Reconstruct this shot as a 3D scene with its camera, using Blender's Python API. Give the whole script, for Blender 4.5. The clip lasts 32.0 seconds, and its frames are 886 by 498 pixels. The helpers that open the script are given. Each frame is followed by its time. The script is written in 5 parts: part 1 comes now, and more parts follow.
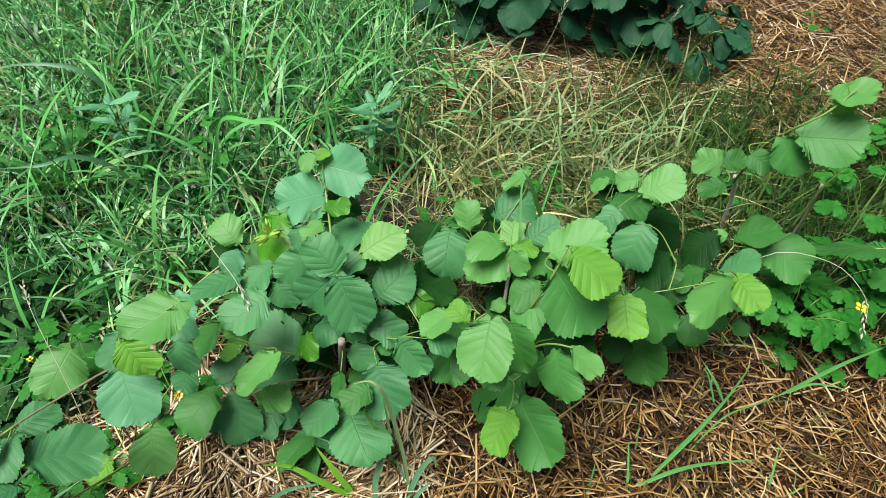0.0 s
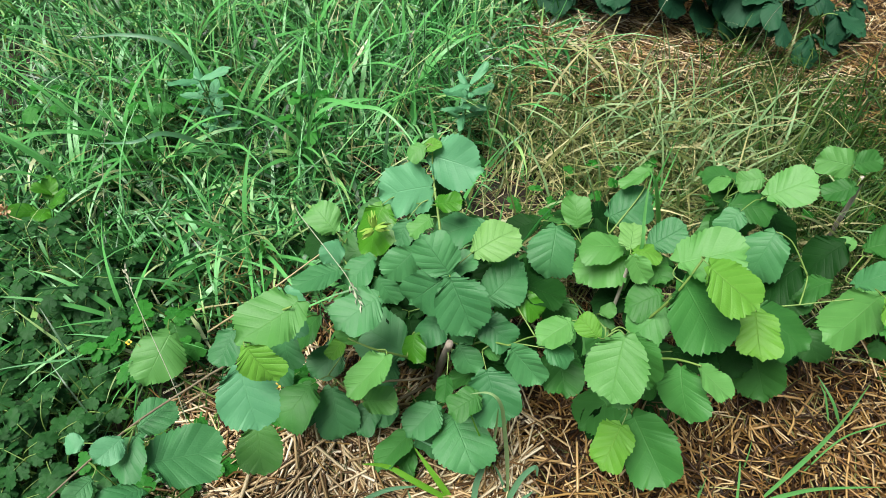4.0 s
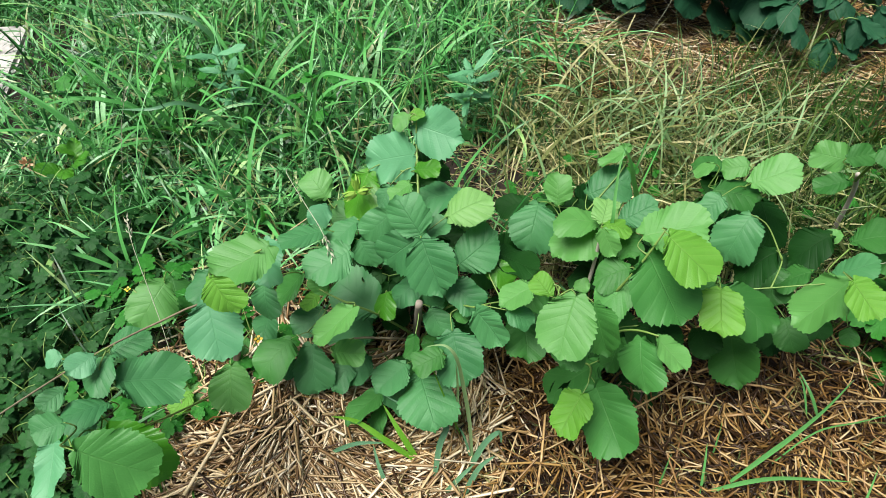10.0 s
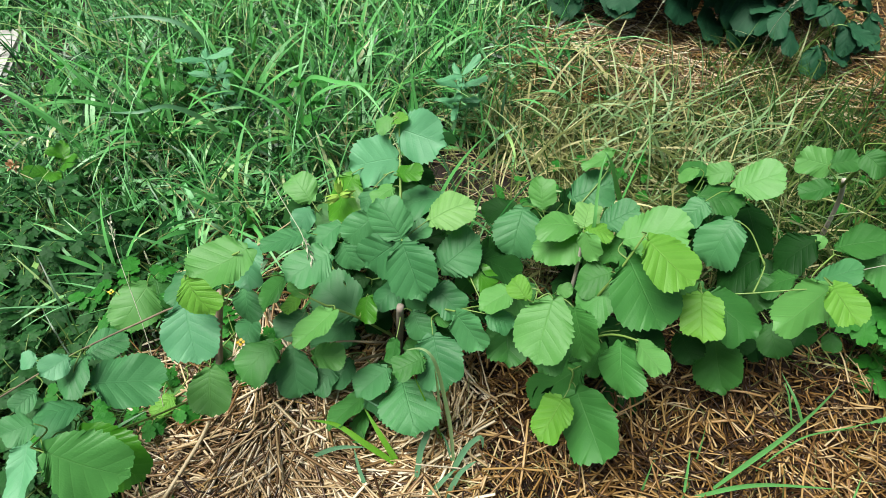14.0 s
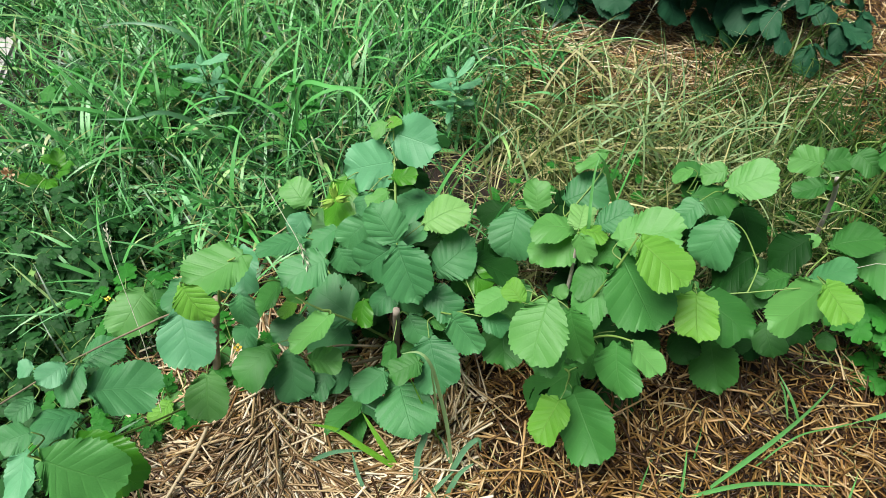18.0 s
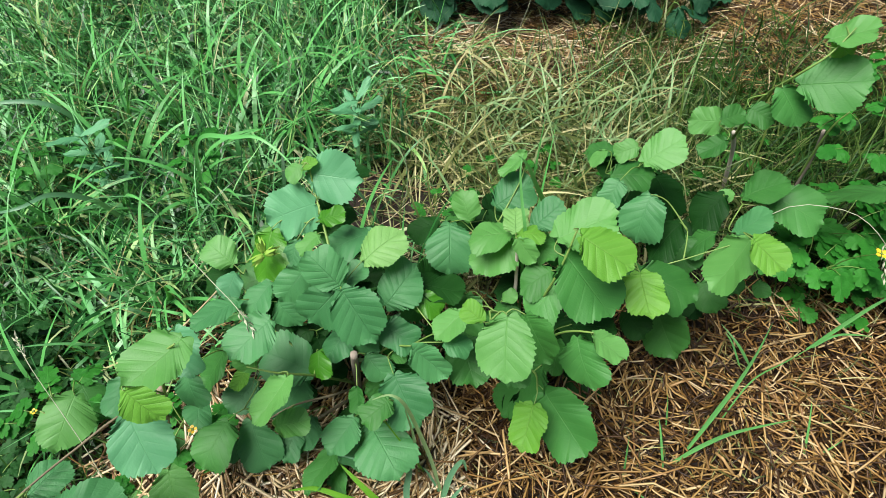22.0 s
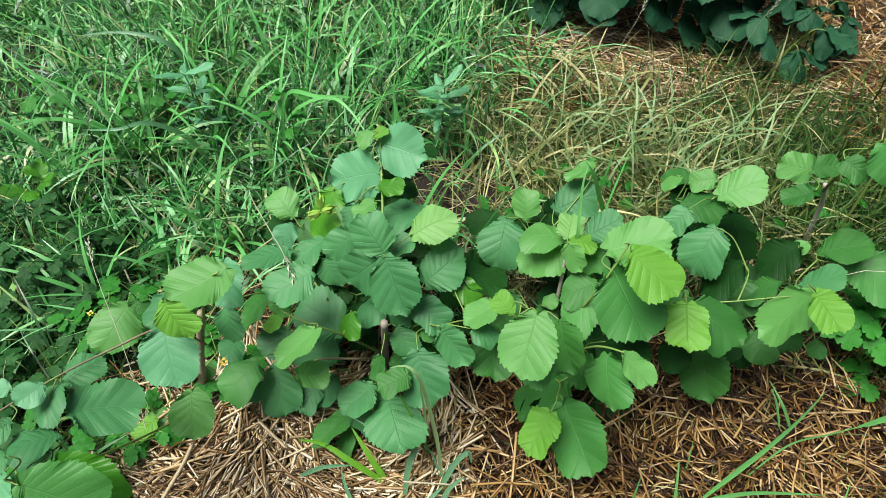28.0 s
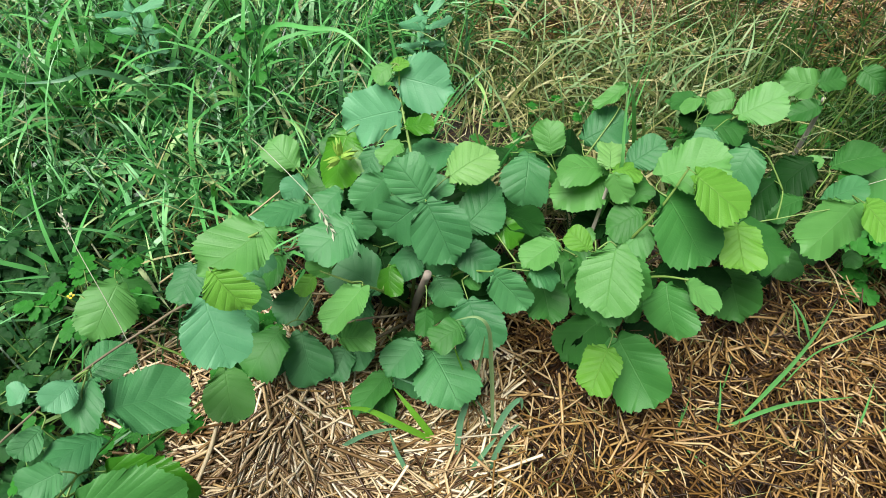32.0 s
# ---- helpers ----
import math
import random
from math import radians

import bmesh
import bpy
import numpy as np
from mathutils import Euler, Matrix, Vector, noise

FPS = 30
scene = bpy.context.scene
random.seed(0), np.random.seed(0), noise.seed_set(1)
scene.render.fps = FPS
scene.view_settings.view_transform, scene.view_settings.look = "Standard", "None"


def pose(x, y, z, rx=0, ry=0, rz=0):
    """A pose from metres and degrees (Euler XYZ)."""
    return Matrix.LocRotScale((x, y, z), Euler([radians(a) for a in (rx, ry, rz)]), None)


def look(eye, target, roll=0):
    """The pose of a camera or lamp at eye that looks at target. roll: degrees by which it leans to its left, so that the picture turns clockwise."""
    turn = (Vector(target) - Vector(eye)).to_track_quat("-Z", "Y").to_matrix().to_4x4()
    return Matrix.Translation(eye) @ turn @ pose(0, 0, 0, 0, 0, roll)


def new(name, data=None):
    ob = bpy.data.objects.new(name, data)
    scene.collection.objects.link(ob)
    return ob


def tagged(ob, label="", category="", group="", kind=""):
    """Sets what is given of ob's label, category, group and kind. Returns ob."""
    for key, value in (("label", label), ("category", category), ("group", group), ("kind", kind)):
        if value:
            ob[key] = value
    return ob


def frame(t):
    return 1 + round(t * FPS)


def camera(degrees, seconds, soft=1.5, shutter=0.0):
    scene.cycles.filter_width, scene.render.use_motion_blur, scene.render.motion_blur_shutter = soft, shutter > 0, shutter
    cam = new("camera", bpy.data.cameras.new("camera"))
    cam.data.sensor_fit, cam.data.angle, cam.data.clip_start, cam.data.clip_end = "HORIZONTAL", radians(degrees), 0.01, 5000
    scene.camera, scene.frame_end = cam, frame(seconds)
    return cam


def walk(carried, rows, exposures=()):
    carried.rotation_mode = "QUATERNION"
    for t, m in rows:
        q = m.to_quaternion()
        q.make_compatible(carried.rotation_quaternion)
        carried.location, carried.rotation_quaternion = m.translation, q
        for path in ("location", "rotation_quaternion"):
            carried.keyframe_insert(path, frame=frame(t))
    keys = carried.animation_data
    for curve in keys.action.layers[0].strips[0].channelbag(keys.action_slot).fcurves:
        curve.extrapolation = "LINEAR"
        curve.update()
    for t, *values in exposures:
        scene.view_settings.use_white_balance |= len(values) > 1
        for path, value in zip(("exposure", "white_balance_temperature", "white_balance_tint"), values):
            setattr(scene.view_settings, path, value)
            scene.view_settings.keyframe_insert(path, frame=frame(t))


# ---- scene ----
cam = camera(71.52, 32.0, 0.65)
PATH = [
    (0, (0.082, -0.199, 1.382), (0.122, 1.041, -0.187), 5.7),
    (0.5, (0.077, -0.204, 1.375), (0.086, 1.043, -0.188), 4.8),
    (1, (0.075, -0.207, 1.367), (0.078, 1.039, -0.198), 4.8),
    (1.5, (0.08, -0.198, 1.368), (0.079, 1.044, -0.199), 4.5),
    (2, (0.114, -0.187, 1.362), (0.114, 1.059, -0.203), 3.9),
    (2.5, (0.1, -0.181, 1.366), (0.097, 1.057, -0.205), 3.7),
    (3, (0.041, -0.182, 1.364), (0.017, 1.044, -0.217), 4),
    (3.5, (-0.078, -0.14, 1.354), (-0.164, 1.017, -0.275), 4.4),
    (5.5, (-0.033, -0.11, 1.391), (0.074, 1.031, -0.248), 1.9),
    (6, (0.007, -0.132, 1.397), (0.129, 1.015, -0.237), 1.4),
    (6.5, (0.067, -0.156, 1.363), (0.183, 1.001, -0.264), 2.4),
    (7, (0.07, -0.186, 1.34), (0.107, 0.983, -0.283), 4),
    (7.5, (0.086, -0.199, 1.34), (0.052, 0.973, -0.28), 3.7),
    (8, (0.087, -0.196, 1.341), (-0.012, 0.973, -0.279), 3.3),
    (8.5, (0.067, -0.205, 1.339), (-0.074, 0.963, -0.279), 2.9),
    (9, (0.066, -0.211, 1.335), (-0.096, 0.955, -0.281), 2.8),
    (9.5, (0.069, -0.207, 1.333), (-0.111, 0.959, -0.282), 2.5),
    (10, (0.068, -0.206, 1.343), (-0.131, 0.958, -0.271), 2),
    (10.5, (0.073, -0.207, 1.343), (-0.134, 0.961, -0.268), 1.9),
    (11, (0.086, -0.205, 1.345), (-0.128, 0.964, -0.263), 1.9),
    (11.5, (0.094, -0.204, 1.342), (-0.118, 0.972, -0.262), 2.1),
    (12, (0.103, -0.193, 1.343), (-0.114, 0.984, -0.259), 2),
    (12.5, (0.109, -0.191, 1.328), (-0.101, 0.987, -0.274), 2.3),
    (13, (0.109, -0.188, 1.327), (-0.099, 0.989, -0.277), 2.3),
    (13.5, (0.104, -0.194, 1.332), (-0.105, 0.985, -0.27), 2.2),
    (14, (0.106, -0.201, 1.339), (-0.1, 0.978, -0.263), 2.1),
    (14.5, (0.108, -0.198, 1.338), (-0.098, 0.983, -0.263), 2),
    (16.5, (0.1, -0.199, 1.336), (-0.102, 0.982, -0.266), 1.8),
    (17, (0.106, -0.191, 1.339), (-0.094, 0.99, -0.262), 1.8),
    (17.5, (0.113, -0.192, 1.342), (-0.09, 0.99, -0.258), 1.6),
    (18, (0.112, -0.199, 1.345), (-0.09, 0.984, -0.255), 1.6),
    (18.5, (0.124, -0.187, 1.348), (-0.064, 1.003, -0.249), 0.9),
    (19, (0.112, -0.159, 1.346), (0.006, 1.039, -0.251), -0.8),
    (19.5, (0.074, -0.131, 1.372), (0.072, 1.078, -0.221), -2.8),
    (20, (0.023, -0.121, 1.391), (0.087, 1.081, -0.206), -1.8),
    (20.5, (-0.012, -0.123, 1.392), (0.076, 1.068, -0.212), -1.2),
    (21, (-0.042, -0.128, 1.389), (0.05, 1.06, -0.217), -1.1),
    (21.5, (-0.019, -0.138, 1.388), (0.068, 1.052, -0.217), -1.2),
    (22, (0.064, -0.148, 1.359), (0.124, 1.051, -0.241), -0.5),
    (22.5, (0.065, -0.174, 1.33), (0.037, 1.027, -0.269), 1.8),
    (23, (0.054, -0.205, 1.346), (-0.046, 0.994, -0.251), 3.3),
    (23.5, (0.054, -0.207, 1.348), (-0.079, 0.99, -0.249), 3.2),
    (24, (0.063, -0.201, 1.351), (-0.095, 0.99, -0.248), 2.7),
    (24.5, (0.078, -0.198, 1.348), (-0.09, 0.992, -0.251), 2.5),
    (26.5, (0.082, -0.2, 1.343), (-0.104, 0.997, -0.249), 2.4),
    (27, (0.082, -0.199, 1.344), (-0.106, 0.997, -0.248), 2.4),
    (27.5, (0.107, -0.193, 1.346), (-0.076, 1.005, -0.245), 2.3),
    (28, (0.115, -0.18, 1.341), (-0.062, 1.02, -0.249), 2.1),
    (28.5, (0.11, -0.179, 1.346), (-0.066, 1.021, -0.244), 2),
    (29, (0.109, -0.172, 1.341), (-0.063, 1.028, -0.25), 2.1),
    (29.5, (0.129, -0.154, 1.338), (-0.022, 1.047, -0.254), 1.5),
    (30, (0.157, -0.137, 1.34), (0.089, 1.069, -0.254), -0.9),
    (30.5, (0.132, -0.128, 1.354), (0.22, 1.074, -0.242), -0.9),
    (31, (0.074, -0.116, 1.347), (0.233, 1.061, -0.262), 1.3),
    (31.5, (-0.061, -0.122, 1.277), (0.088, 1.006, -0.368), 5.6),
    (32, (-0.121, -0.161, 1.249), (0.002, 0.935, -0.42), 9.4),
]
walk(cam, [(t, look(eye, target, roll)) for t, eye, target, roll in PATH], [(0, 0.92), (32, 0.92)])

# ---------------------------------------------------------------- light
world = bpy.data.worlds.new("daylight")
scene.world = world
world.use_nodes = True
sky = world.node_tree.nodes.new("ShaderNodeTexSky")
sky.sky_type = "NISHITA"
sky.sun_disc = False
sky.sun_elevation = radians(67.5)
sky.sun_rotation = radians(-107.5)
sky.air_density, sky.dust_density, sky.ozone_density = 1.0, 6.0, 1.0
background = world.node_tree.nodes["Background"]
background.inputs["Strength"].default_value = 0.050
world.node_tree.links.new(sky.outputs[0], background.inputs["Color"])

sun = new("sun", bpy.data.lights.new("sun", "SUN"))
sun.data.energy, sun.data.angle, sun.data.color = 4.1, radians(36), (1.0, 0.98, 0.95)
sun.matrix_world = look((-1.9, -0.6, 4.8), (0, 0, 0))

# ---------------------------------------------------------------- materials


def nodes_of(name):
    m = bpy.data.materials.new(name)
    m.use_nodes = True
    nt = m.node_tree
    return m, nt, nt.nodes["Principled BSDF"]


def node(nt, kind, **given):
    n = nt.nodes.new(kind)
    for key, value in given.items():
        n.inputs[key].default_value = value
    return n


def math_node(nt, op, a, b=None):
    n = nt.nodes.new("ShaderNodeMath")
    n.operation = op
    for slot, v in ((0, a), (1, b)):
        if v is None:
            continue
        if isinstance(v, (int, float)):
            n.inputs[slot].default_value = v
        else:
            nt.links.new(v, n.inputs[slot])
    return n.outputs[0]


def mixed(nt, factor, a, b, mode="MIX"):
    n = nt.nodes.new("ShaderNodeMix")
    n.data_type, n.blend_type = "RGBA", mode
    for slot, v in ((0, factor), (6, a), (7, b)):
        if isinstance(v, (int, float, tuple)):
            n.inputs[slot].default_value = v if isinstance(v, (int, float)) else (*v, 1)
        else:
            nt.links.new(v, n.inputs[slot])
    return n.outputs[2]


def noise_tex(nt, scale, detail=3.0, where="Object", stretch=None):
    co = nt.nodes.new("ShaderNodeTexCoord").outputs[where]
    if stretch:
        mp = nt.nodes.new("ShaderNodeMapping")
        mp.inputs["Scale"].default_value = stretch
        nt.links.new(co, mp.inputs[0])
        co = mp.outputs[0]
    n = node(nt, "ShaderNodeTexNoise", Scale=scale, Detail=detail)
    nt.links.new(co, n.inputs["Vector"])
    return n.outputs["Fac"]


def ramp(nt, fac, *stops):
    r = nt.nodes.new("ShaderNodeValToRGB")
    e = r.color_ramp.elements
    while len(e) < len(stops):
        e.new(0.5)
    for k, (p, c) in zip(e, stops):
        k.position, k.color = p, (*c, 1)
    nt.links.new(fac, r.inputs[0])
    return r.outputs[0]


def bumped(nt, bsdf, height, strength=0.4, distance=0.002):
    b = node(nt, "ShaderNodeBump", Strength=strength, Distance=distance)
    nt.links.new(height, b.inputs["Height"])
    nt.links.new(b.outputs[0], bsdf.inputs["Normal"])
    return b


def see_through(m, nt, bsdf, colour, share, tint=(1.0, 1.0, 0.45)):
    """Thin leaf tissue: part of the light passes through."""
    tr = nt.nodes.new("ShaderNodeBsdfTranslucent")
    warm = mixed(nt, 1.0, colour, tint, "MULTIPLY")
    bright = mixed(nt, 1.0, warm, (1.5, 1.5, 1.5), "MULTIPLY")
    nt.links.new(bright, tr.inputs["Color"])
    mix = node(nt, "ShaderNodeMixShader", Fac=share)
    nt.links.new(bsdf.outputs[0], mix.inputs[1])
    nt.links.new(tr.outputs[0], mix.inputs[2])
    nt.links.new(mix.outputs[0], nt.nodes["Material Output"].inputs[0])


def leaf_material(name, low, high, vein, share=0.28, rough=0.48, relief=0.4, strong=0.3, gloss=0.42):
    m, nt, bsdf = nodes_of(name)
    uv = nt.nodes.new("ShaderNodeTexCoord").outputs["UV"]
    xyz = nt.nodes.new("ShaderNodeSeparateXYZ")
    nt.links.new(uv, xyz.inputs[0])
    along, across = xyz.outputs[0], math_node(nt, "ABSOLUTE", xyz.outputs[1])
    # side veins run along the lines of constant u, the midrib along v = 0
    wave = math_node(nt, "ABSOLUTE", math_node(nt, "SUBTRACT", math_node(nt, "FRACT", math_node(nt, "MULTIPLY", along, 8.0)), 0.5))
    side = math_node(nt, "SUBTRACT", 1.0, math_node(nt, "MULTIPLY", wave, 7.0))
    rib = math_node(nt, "SUBTRACT", 1.0, math_node(nt, "MULTIPLY", across, 22.0))
    veins = math_node(nt, "MINIMUM", math_node(nt, "MAXIMUM", math_node(nt, "MAXIMUM", math_node(nt, "MULTIPLY", side, 0.6), rib), 0.0), 1.0)
    veins = math_node(nt, "POWER", veins, 1.8)
    patch = noise_tex(nt, 1.6, 3.0, "Object")
    rnd = nt.nodes.new("ShaderNodeObjectInfo").outputs["Random"]
    tone = math_node(nt, "ADD", math_node(nt, "MULTIPLY", patch, 0.7), math_node(nt, "MULTIPLY", rnd, 0.5))
    colour = ramp(nt, tone, (0.25, low), (0.95, high))
    fine = noise_tex(nt, 30.0, 2.0, "Object")
    colour = mixed(nt, math_node(nt, "MULTIPLY", math_node(nt, "SUBTRACT", fine, 0.35), 0.35), colour, low)
    colour = mixed(nt, math_node(nt, "MULTIPLY", veins, strong), colour, vein)
    nt.links.new(colour, bsdf.inputs["Base Color"])
    bsdf.inputs["Roughness"].default_value = rough
    bsdf.inputs["Specular IOR Level"].default_value = 0.75 * gloss
    # fine cross veins, like rungs between the side veins
    rung = math_node(nt, "FRACT", math_node(nt, "ADD", math_node(nt, "MULTIPLY", across, 13.0), math_node(nt, "MULTIPLY", noise_tex(nt, 9.0, 2.0, "Object"), 3.0)))
    rung = math_node(nt, "ABSOLUTE", math_node(nt, "SUBTRACT", rung, 0.5))
    pucker = math_node(nt, "ADD", math_node(nt, "MULTIPLY", veins, -0.9), math_node(nt, "MULTIPLY", noise_tex(nt, 22.0, 2.0, "Object"), 0.6))
    pucker = math_node(nt, "ADD", pucker, math_node(nt, "MULTIPLY", rung, 0.22))
    bumped(nt, bsdf, pucker, relief, 0.0015)
    see_through(m, nt, bsdf, colour, share)
    return m


def blade_material(name, stops, share=0.25, rough=0.38, gloss=0.5):
    """Grass: one colour a blade, some paler and drier, mixed in patches towards the darkest stop."""
    m, nt, bsdf = nodes_of(name)
    island = nt.nodes.new("ShaderNodeNewGeometry").outputs["Random Per Island"]
    colour = ramp(nt, island, *stops)
    shade = noise_tex(nt, 9.0, 2.0)
    colour = mixed(nt, math_node(nt, "MULTIPLY", shade, 0.45), colour, stops[0][1])
    nt.links.new(colour, bsdf.inputs["Base Color"])
    bsdf.inputs["Roughness"].default_value = rough
    bsdf.inputs["Specular IOR Level"].default_value = 0.75 * gloss
    bumped(nt, bsdf, noise_tex(nt, 260.0, 1.0), 0.25, 0.0006)
    see_through(m, nt, bsdf, colour, share)
    return m


def plain_material(name, low, high, rough=0.8, scale=40.0, relief=0.4, distance=0.002, stretch=None, where="Object"):
    m, nt, bsdf = nodes_of(name)
    n = noise_tex(nt, scale, 5.0, where, stretch)
    big = noise_tex(nt, scale * 0.12, 3.0, where)
    colour = ramp(nt, math_node(nt, "ADD", math_node(nt, "MULTIPLY", n, 0.6), math_node(nt, "MULTIPLY", big, 0.4)), (0.3, low), (0.7, high))
    nt.links.new(colour, bsdf.inputs["Base Color"])
    bsdf.inputs["Roughness"].default_value = rough
    bumped(nt, bsdf, n, relief, distance)
    return m


LEAF = {
    "d": leaf_material("mature_leaf", (0.0285, 0.1290, 0.0430), (0.060, 0.208, 0.070), (0.098, 0.245, 0.105), 0.20, 0.5, 0.42, 0.15, 0.36),
    "n": leaf_material("full_leaf", (0.0205, 0.1000, 0.0180), (0.0460, 0.172, 0.0340), (0.105, 0.259, 0.063), 0.24, 0.5, 0.5, 0.16, 0.3),
    # o: leaf colour darkened to hold the shade inside the bushes
    "o": leaf_material("painted_shade_leaf", (0.0044, 0.0300, 0.0048), (0.0110, 0.056, 0.0090), (0.024, 0.080, 0.017), 0.2, 0.55, 0.7, 0.25, 0.14),
    # m: green with the sky's bluish sheen mixed into the base colour
    "m": leaf_material("green_sheen_leaf", (0.0640, 0.2250, 0.1000), (0.105, 0.315, 0.148), (0.145, 0.330, 0.150), 0.22, 0.5, 0.38, 0.14, 0.5),
    "p": leaf_material("spring_leaf", (0.034, 0.1505, 0.030), (0.066, 0.2275, 0.051), (0.126, 0.287, 0.077), 0.25, 0.5, 0.45, 0.16, 0.35),
    "q": leaf_material("pale_leaf", (0.105, 0.266, 0.063), (0.161, 0.336, 0.098), (0.077, 0.224, 0.042), 0.28, 0.5, 0.8, 0.45, 0.4),
    "l": leaf_material("light_leaf", (0.068, 0.220, 0.045), (0.110, 0.300, 0.076), (0.180, 0.350, 0.115), 0.30, 0.5, 0.5, 0.18, 0.45),
    "y": leaf_material("young_leaf", (0.082, 0.245, 0.024), (0.125, 0.315, 0.042), (0.205, 0.370, 0.085), 0.32, 0.5, 0.8, 0.4, 0.35),
    "g": leaf_material("glossy_leaf", (0.026, 0.135, 0.007), (0.058, 0.210, 0.0126), (0.100, 0.250, 0.035), 0.20, 0.4),
    "b": leaf_material("dark_bush_leaf", (0.0070, 0.041, 0.0180), (0.0180, 0.078, 0.0340), (0.036, 0.100, 0.048), 0.12, 0.6, 0.5, 0.3, 0.18),
    "w": leaf_material("weed_leaf", (0.0112, 0.105, 0.0098), (0.0322, 0.1855, 0.021), (0.063, 0.21, 0.042), 0.22, 0.55, 0.4, 0.2, 0.22),
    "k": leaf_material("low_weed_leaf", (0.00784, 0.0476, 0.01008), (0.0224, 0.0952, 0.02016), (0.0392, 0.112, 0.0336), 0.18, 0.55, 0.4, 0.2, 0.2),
}
LEAF["z"] = leaf_material("pleated_leaf", (0.0285, 0.1290, 0.0430), (0.060, 0.208, 0.070), (0.098, 0.245, 0.105), 0.20, 0.5, 0.75, 0.26, 0.36)
# near-black stop paints the shaded gaps, pale bluish stop the sky's sheen
GRASS = blade_material("grass_blade", ((0.0, (0.005, 0.038, 0.008)), (0.32, (0.024, 0.155, 0.028)), (0.60, (0.100, 0.370, 0.086)), (0.82, (0.195, 0.490, 0.205)), (0.94, (0.280, 0.510, 0.140)), (1.0, (0.440, 0.470, 0.270))), 0.10, 0.40, 0.60)
# fine grass: colour lowered for the shade at the foot and by the bush
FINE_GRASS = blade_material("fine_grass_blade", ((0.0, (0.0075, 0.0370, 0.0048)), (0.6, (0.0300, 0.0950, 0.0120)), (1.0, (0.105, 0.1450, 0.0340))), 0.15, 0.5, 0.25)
YOUNG_GRASS = blade_material("young_grass_blade", ((0.0, (0.091, 0.28, 0.0175)), (1.0, (0.14, 0.35, 0.028))), 0.32, 0.4, 0.5)
DRY_GRASS = blade_material("dry_grass_blade", ((0.0, (0.032, 0.060, 0.014)), (0.35, (0.130, 0.155, 0.047)), (0.7, (0.285, 0.290, 0.105)), (1.0, (0.530, 0.490, 0.260))), 0.10, 0.5, 0.35)
FRESH_GRASS = blade_material("fresh_grass_blade", ((0.0, (0.063, 0.217, 0.063)), (0.6, (0.098, 0.294, 0.077)), (1.0, (0.133, 0.336, 0.056))), 0.25, 0.35)
STRAW = blade_material("straw", ((0.0, (0.012, 0.0052, 0.0017)), (0.34, (0.055, 0.0250, 0.0070)), (0.64, (0.225, 0.1220, 0.0300)), (0.86, (0.450, 0.2900, 0.1000)), (1.0, (0.580, 0.4600, 0.2700))), 0.03, 0.40, 0.45)
# darker than the straw above: the shade of the gaps is in this colour
SHADED_CHAFF = blade_material("chaff", ((0.0, (0.0080, 0.0038, 0.0018)), (0.5, (0.036, 0.0165, 0.0055)), (1.0, (0.115, 0.0570, 0.0180))), 0.02, 0.7, 0.15)
PALE_STRAW = blade_material("pale_straw", ((0.0, (0.050, 0.024, 0.009)), (0.30, (0.270, 0.165, 0.066)), (0.65, (0.640, 0.490, 0.265)), (1.0, (0.850, 0.760, 0.560))), 0.05, 0.4, 0.5)
PAVING = plain_material("pale_paving", (0.28, 0.27, 0.25), (0.44, 0.43, 0.40), 0.85, 60.0, 0.4, 0.002)
BLUE_GRASS = blade_material("bluish_grass_blade", ((0.0, (0.084, 0.224, 0.112)), (0.6, (0.126, 0.294, 0.161)), (1.0, (0.168, 0.336, 0.182))), 0.42, 0.4, 0.5)
PALE_BLADE = blade_material("pale_grass_blade", ((0.0, (0.120, 0.230, 0.090)), (0.6, (0.210, 0.320, 0.140)), (1.0, (0.330, 0.390, 0.200))), 0.2, 0.45, 0.4)
BARK = plain_material("bark", (0.36, 0.32, 0.27), (0.58, 0.52, 0.45), 0.8, 60.0, 0.7, 0.002, (1, 1, 0.15))
STUB_BARK = plain_material("stub_bark", (0.14, 0.115, 0.09), (0.26, 0.225, 0.18), 0.85, 60.0, 0.7, 0.002, (1, 1, 0.15))
BROWN_BARK = plain_material("brown_bark", (0.170, 0.130, 0.085), (0.320, 0.260, 0.180), 0.75, 60.0, 0.7, 0.002, (1, 1, 0.15))
DARK_BARK = plain_material("dark_bark", (0.105, 0.084, 0.049), (0.231, 0.189, 0.119), 0.8, 60.0, 0.7, 0.002)
SHOOT = plain_material("green_shoot", (0.091, 0.182, 0.0315), (0.161, 0.252, 0.056), 0.55, 50.0, 0.2, 0.001)
NUT = plain_material("husk", (0.150, 0.290, 0.030), (0.240, 0.380, 0.060), 0.6, 60.0, 0.5, 0.002)
PETAL = plain_material("yellow_petal", (0.525, 0.336, 0.007), (0.595, 0.42, 0.021), 0.5, 60.0, 0.1, 0.001)
EAR = plain_material("grass_ear", (0.2499, 0.2856, 0.1785), (0.3927, 0.4046, 0.2975), 0.7, 80.0, 0.3, 0.001)
CLOVER = plain_material("dried_clover", (0.42, 0.24, 0.12), (0.60, 0.42, 0.26), 0.8, 60.0, 0.5, 0.002)

# ---------------------------------------------------------------- mesh helpers


def part(name, mesh, material, parent, label=""):
    """One mesh object under a thing or a part."""
    ob = new(name, mesh)
    if material and not mesh.materials:
        mesh.materials.append(material)
    ob.parent = parent
    return tagged(ob, label)


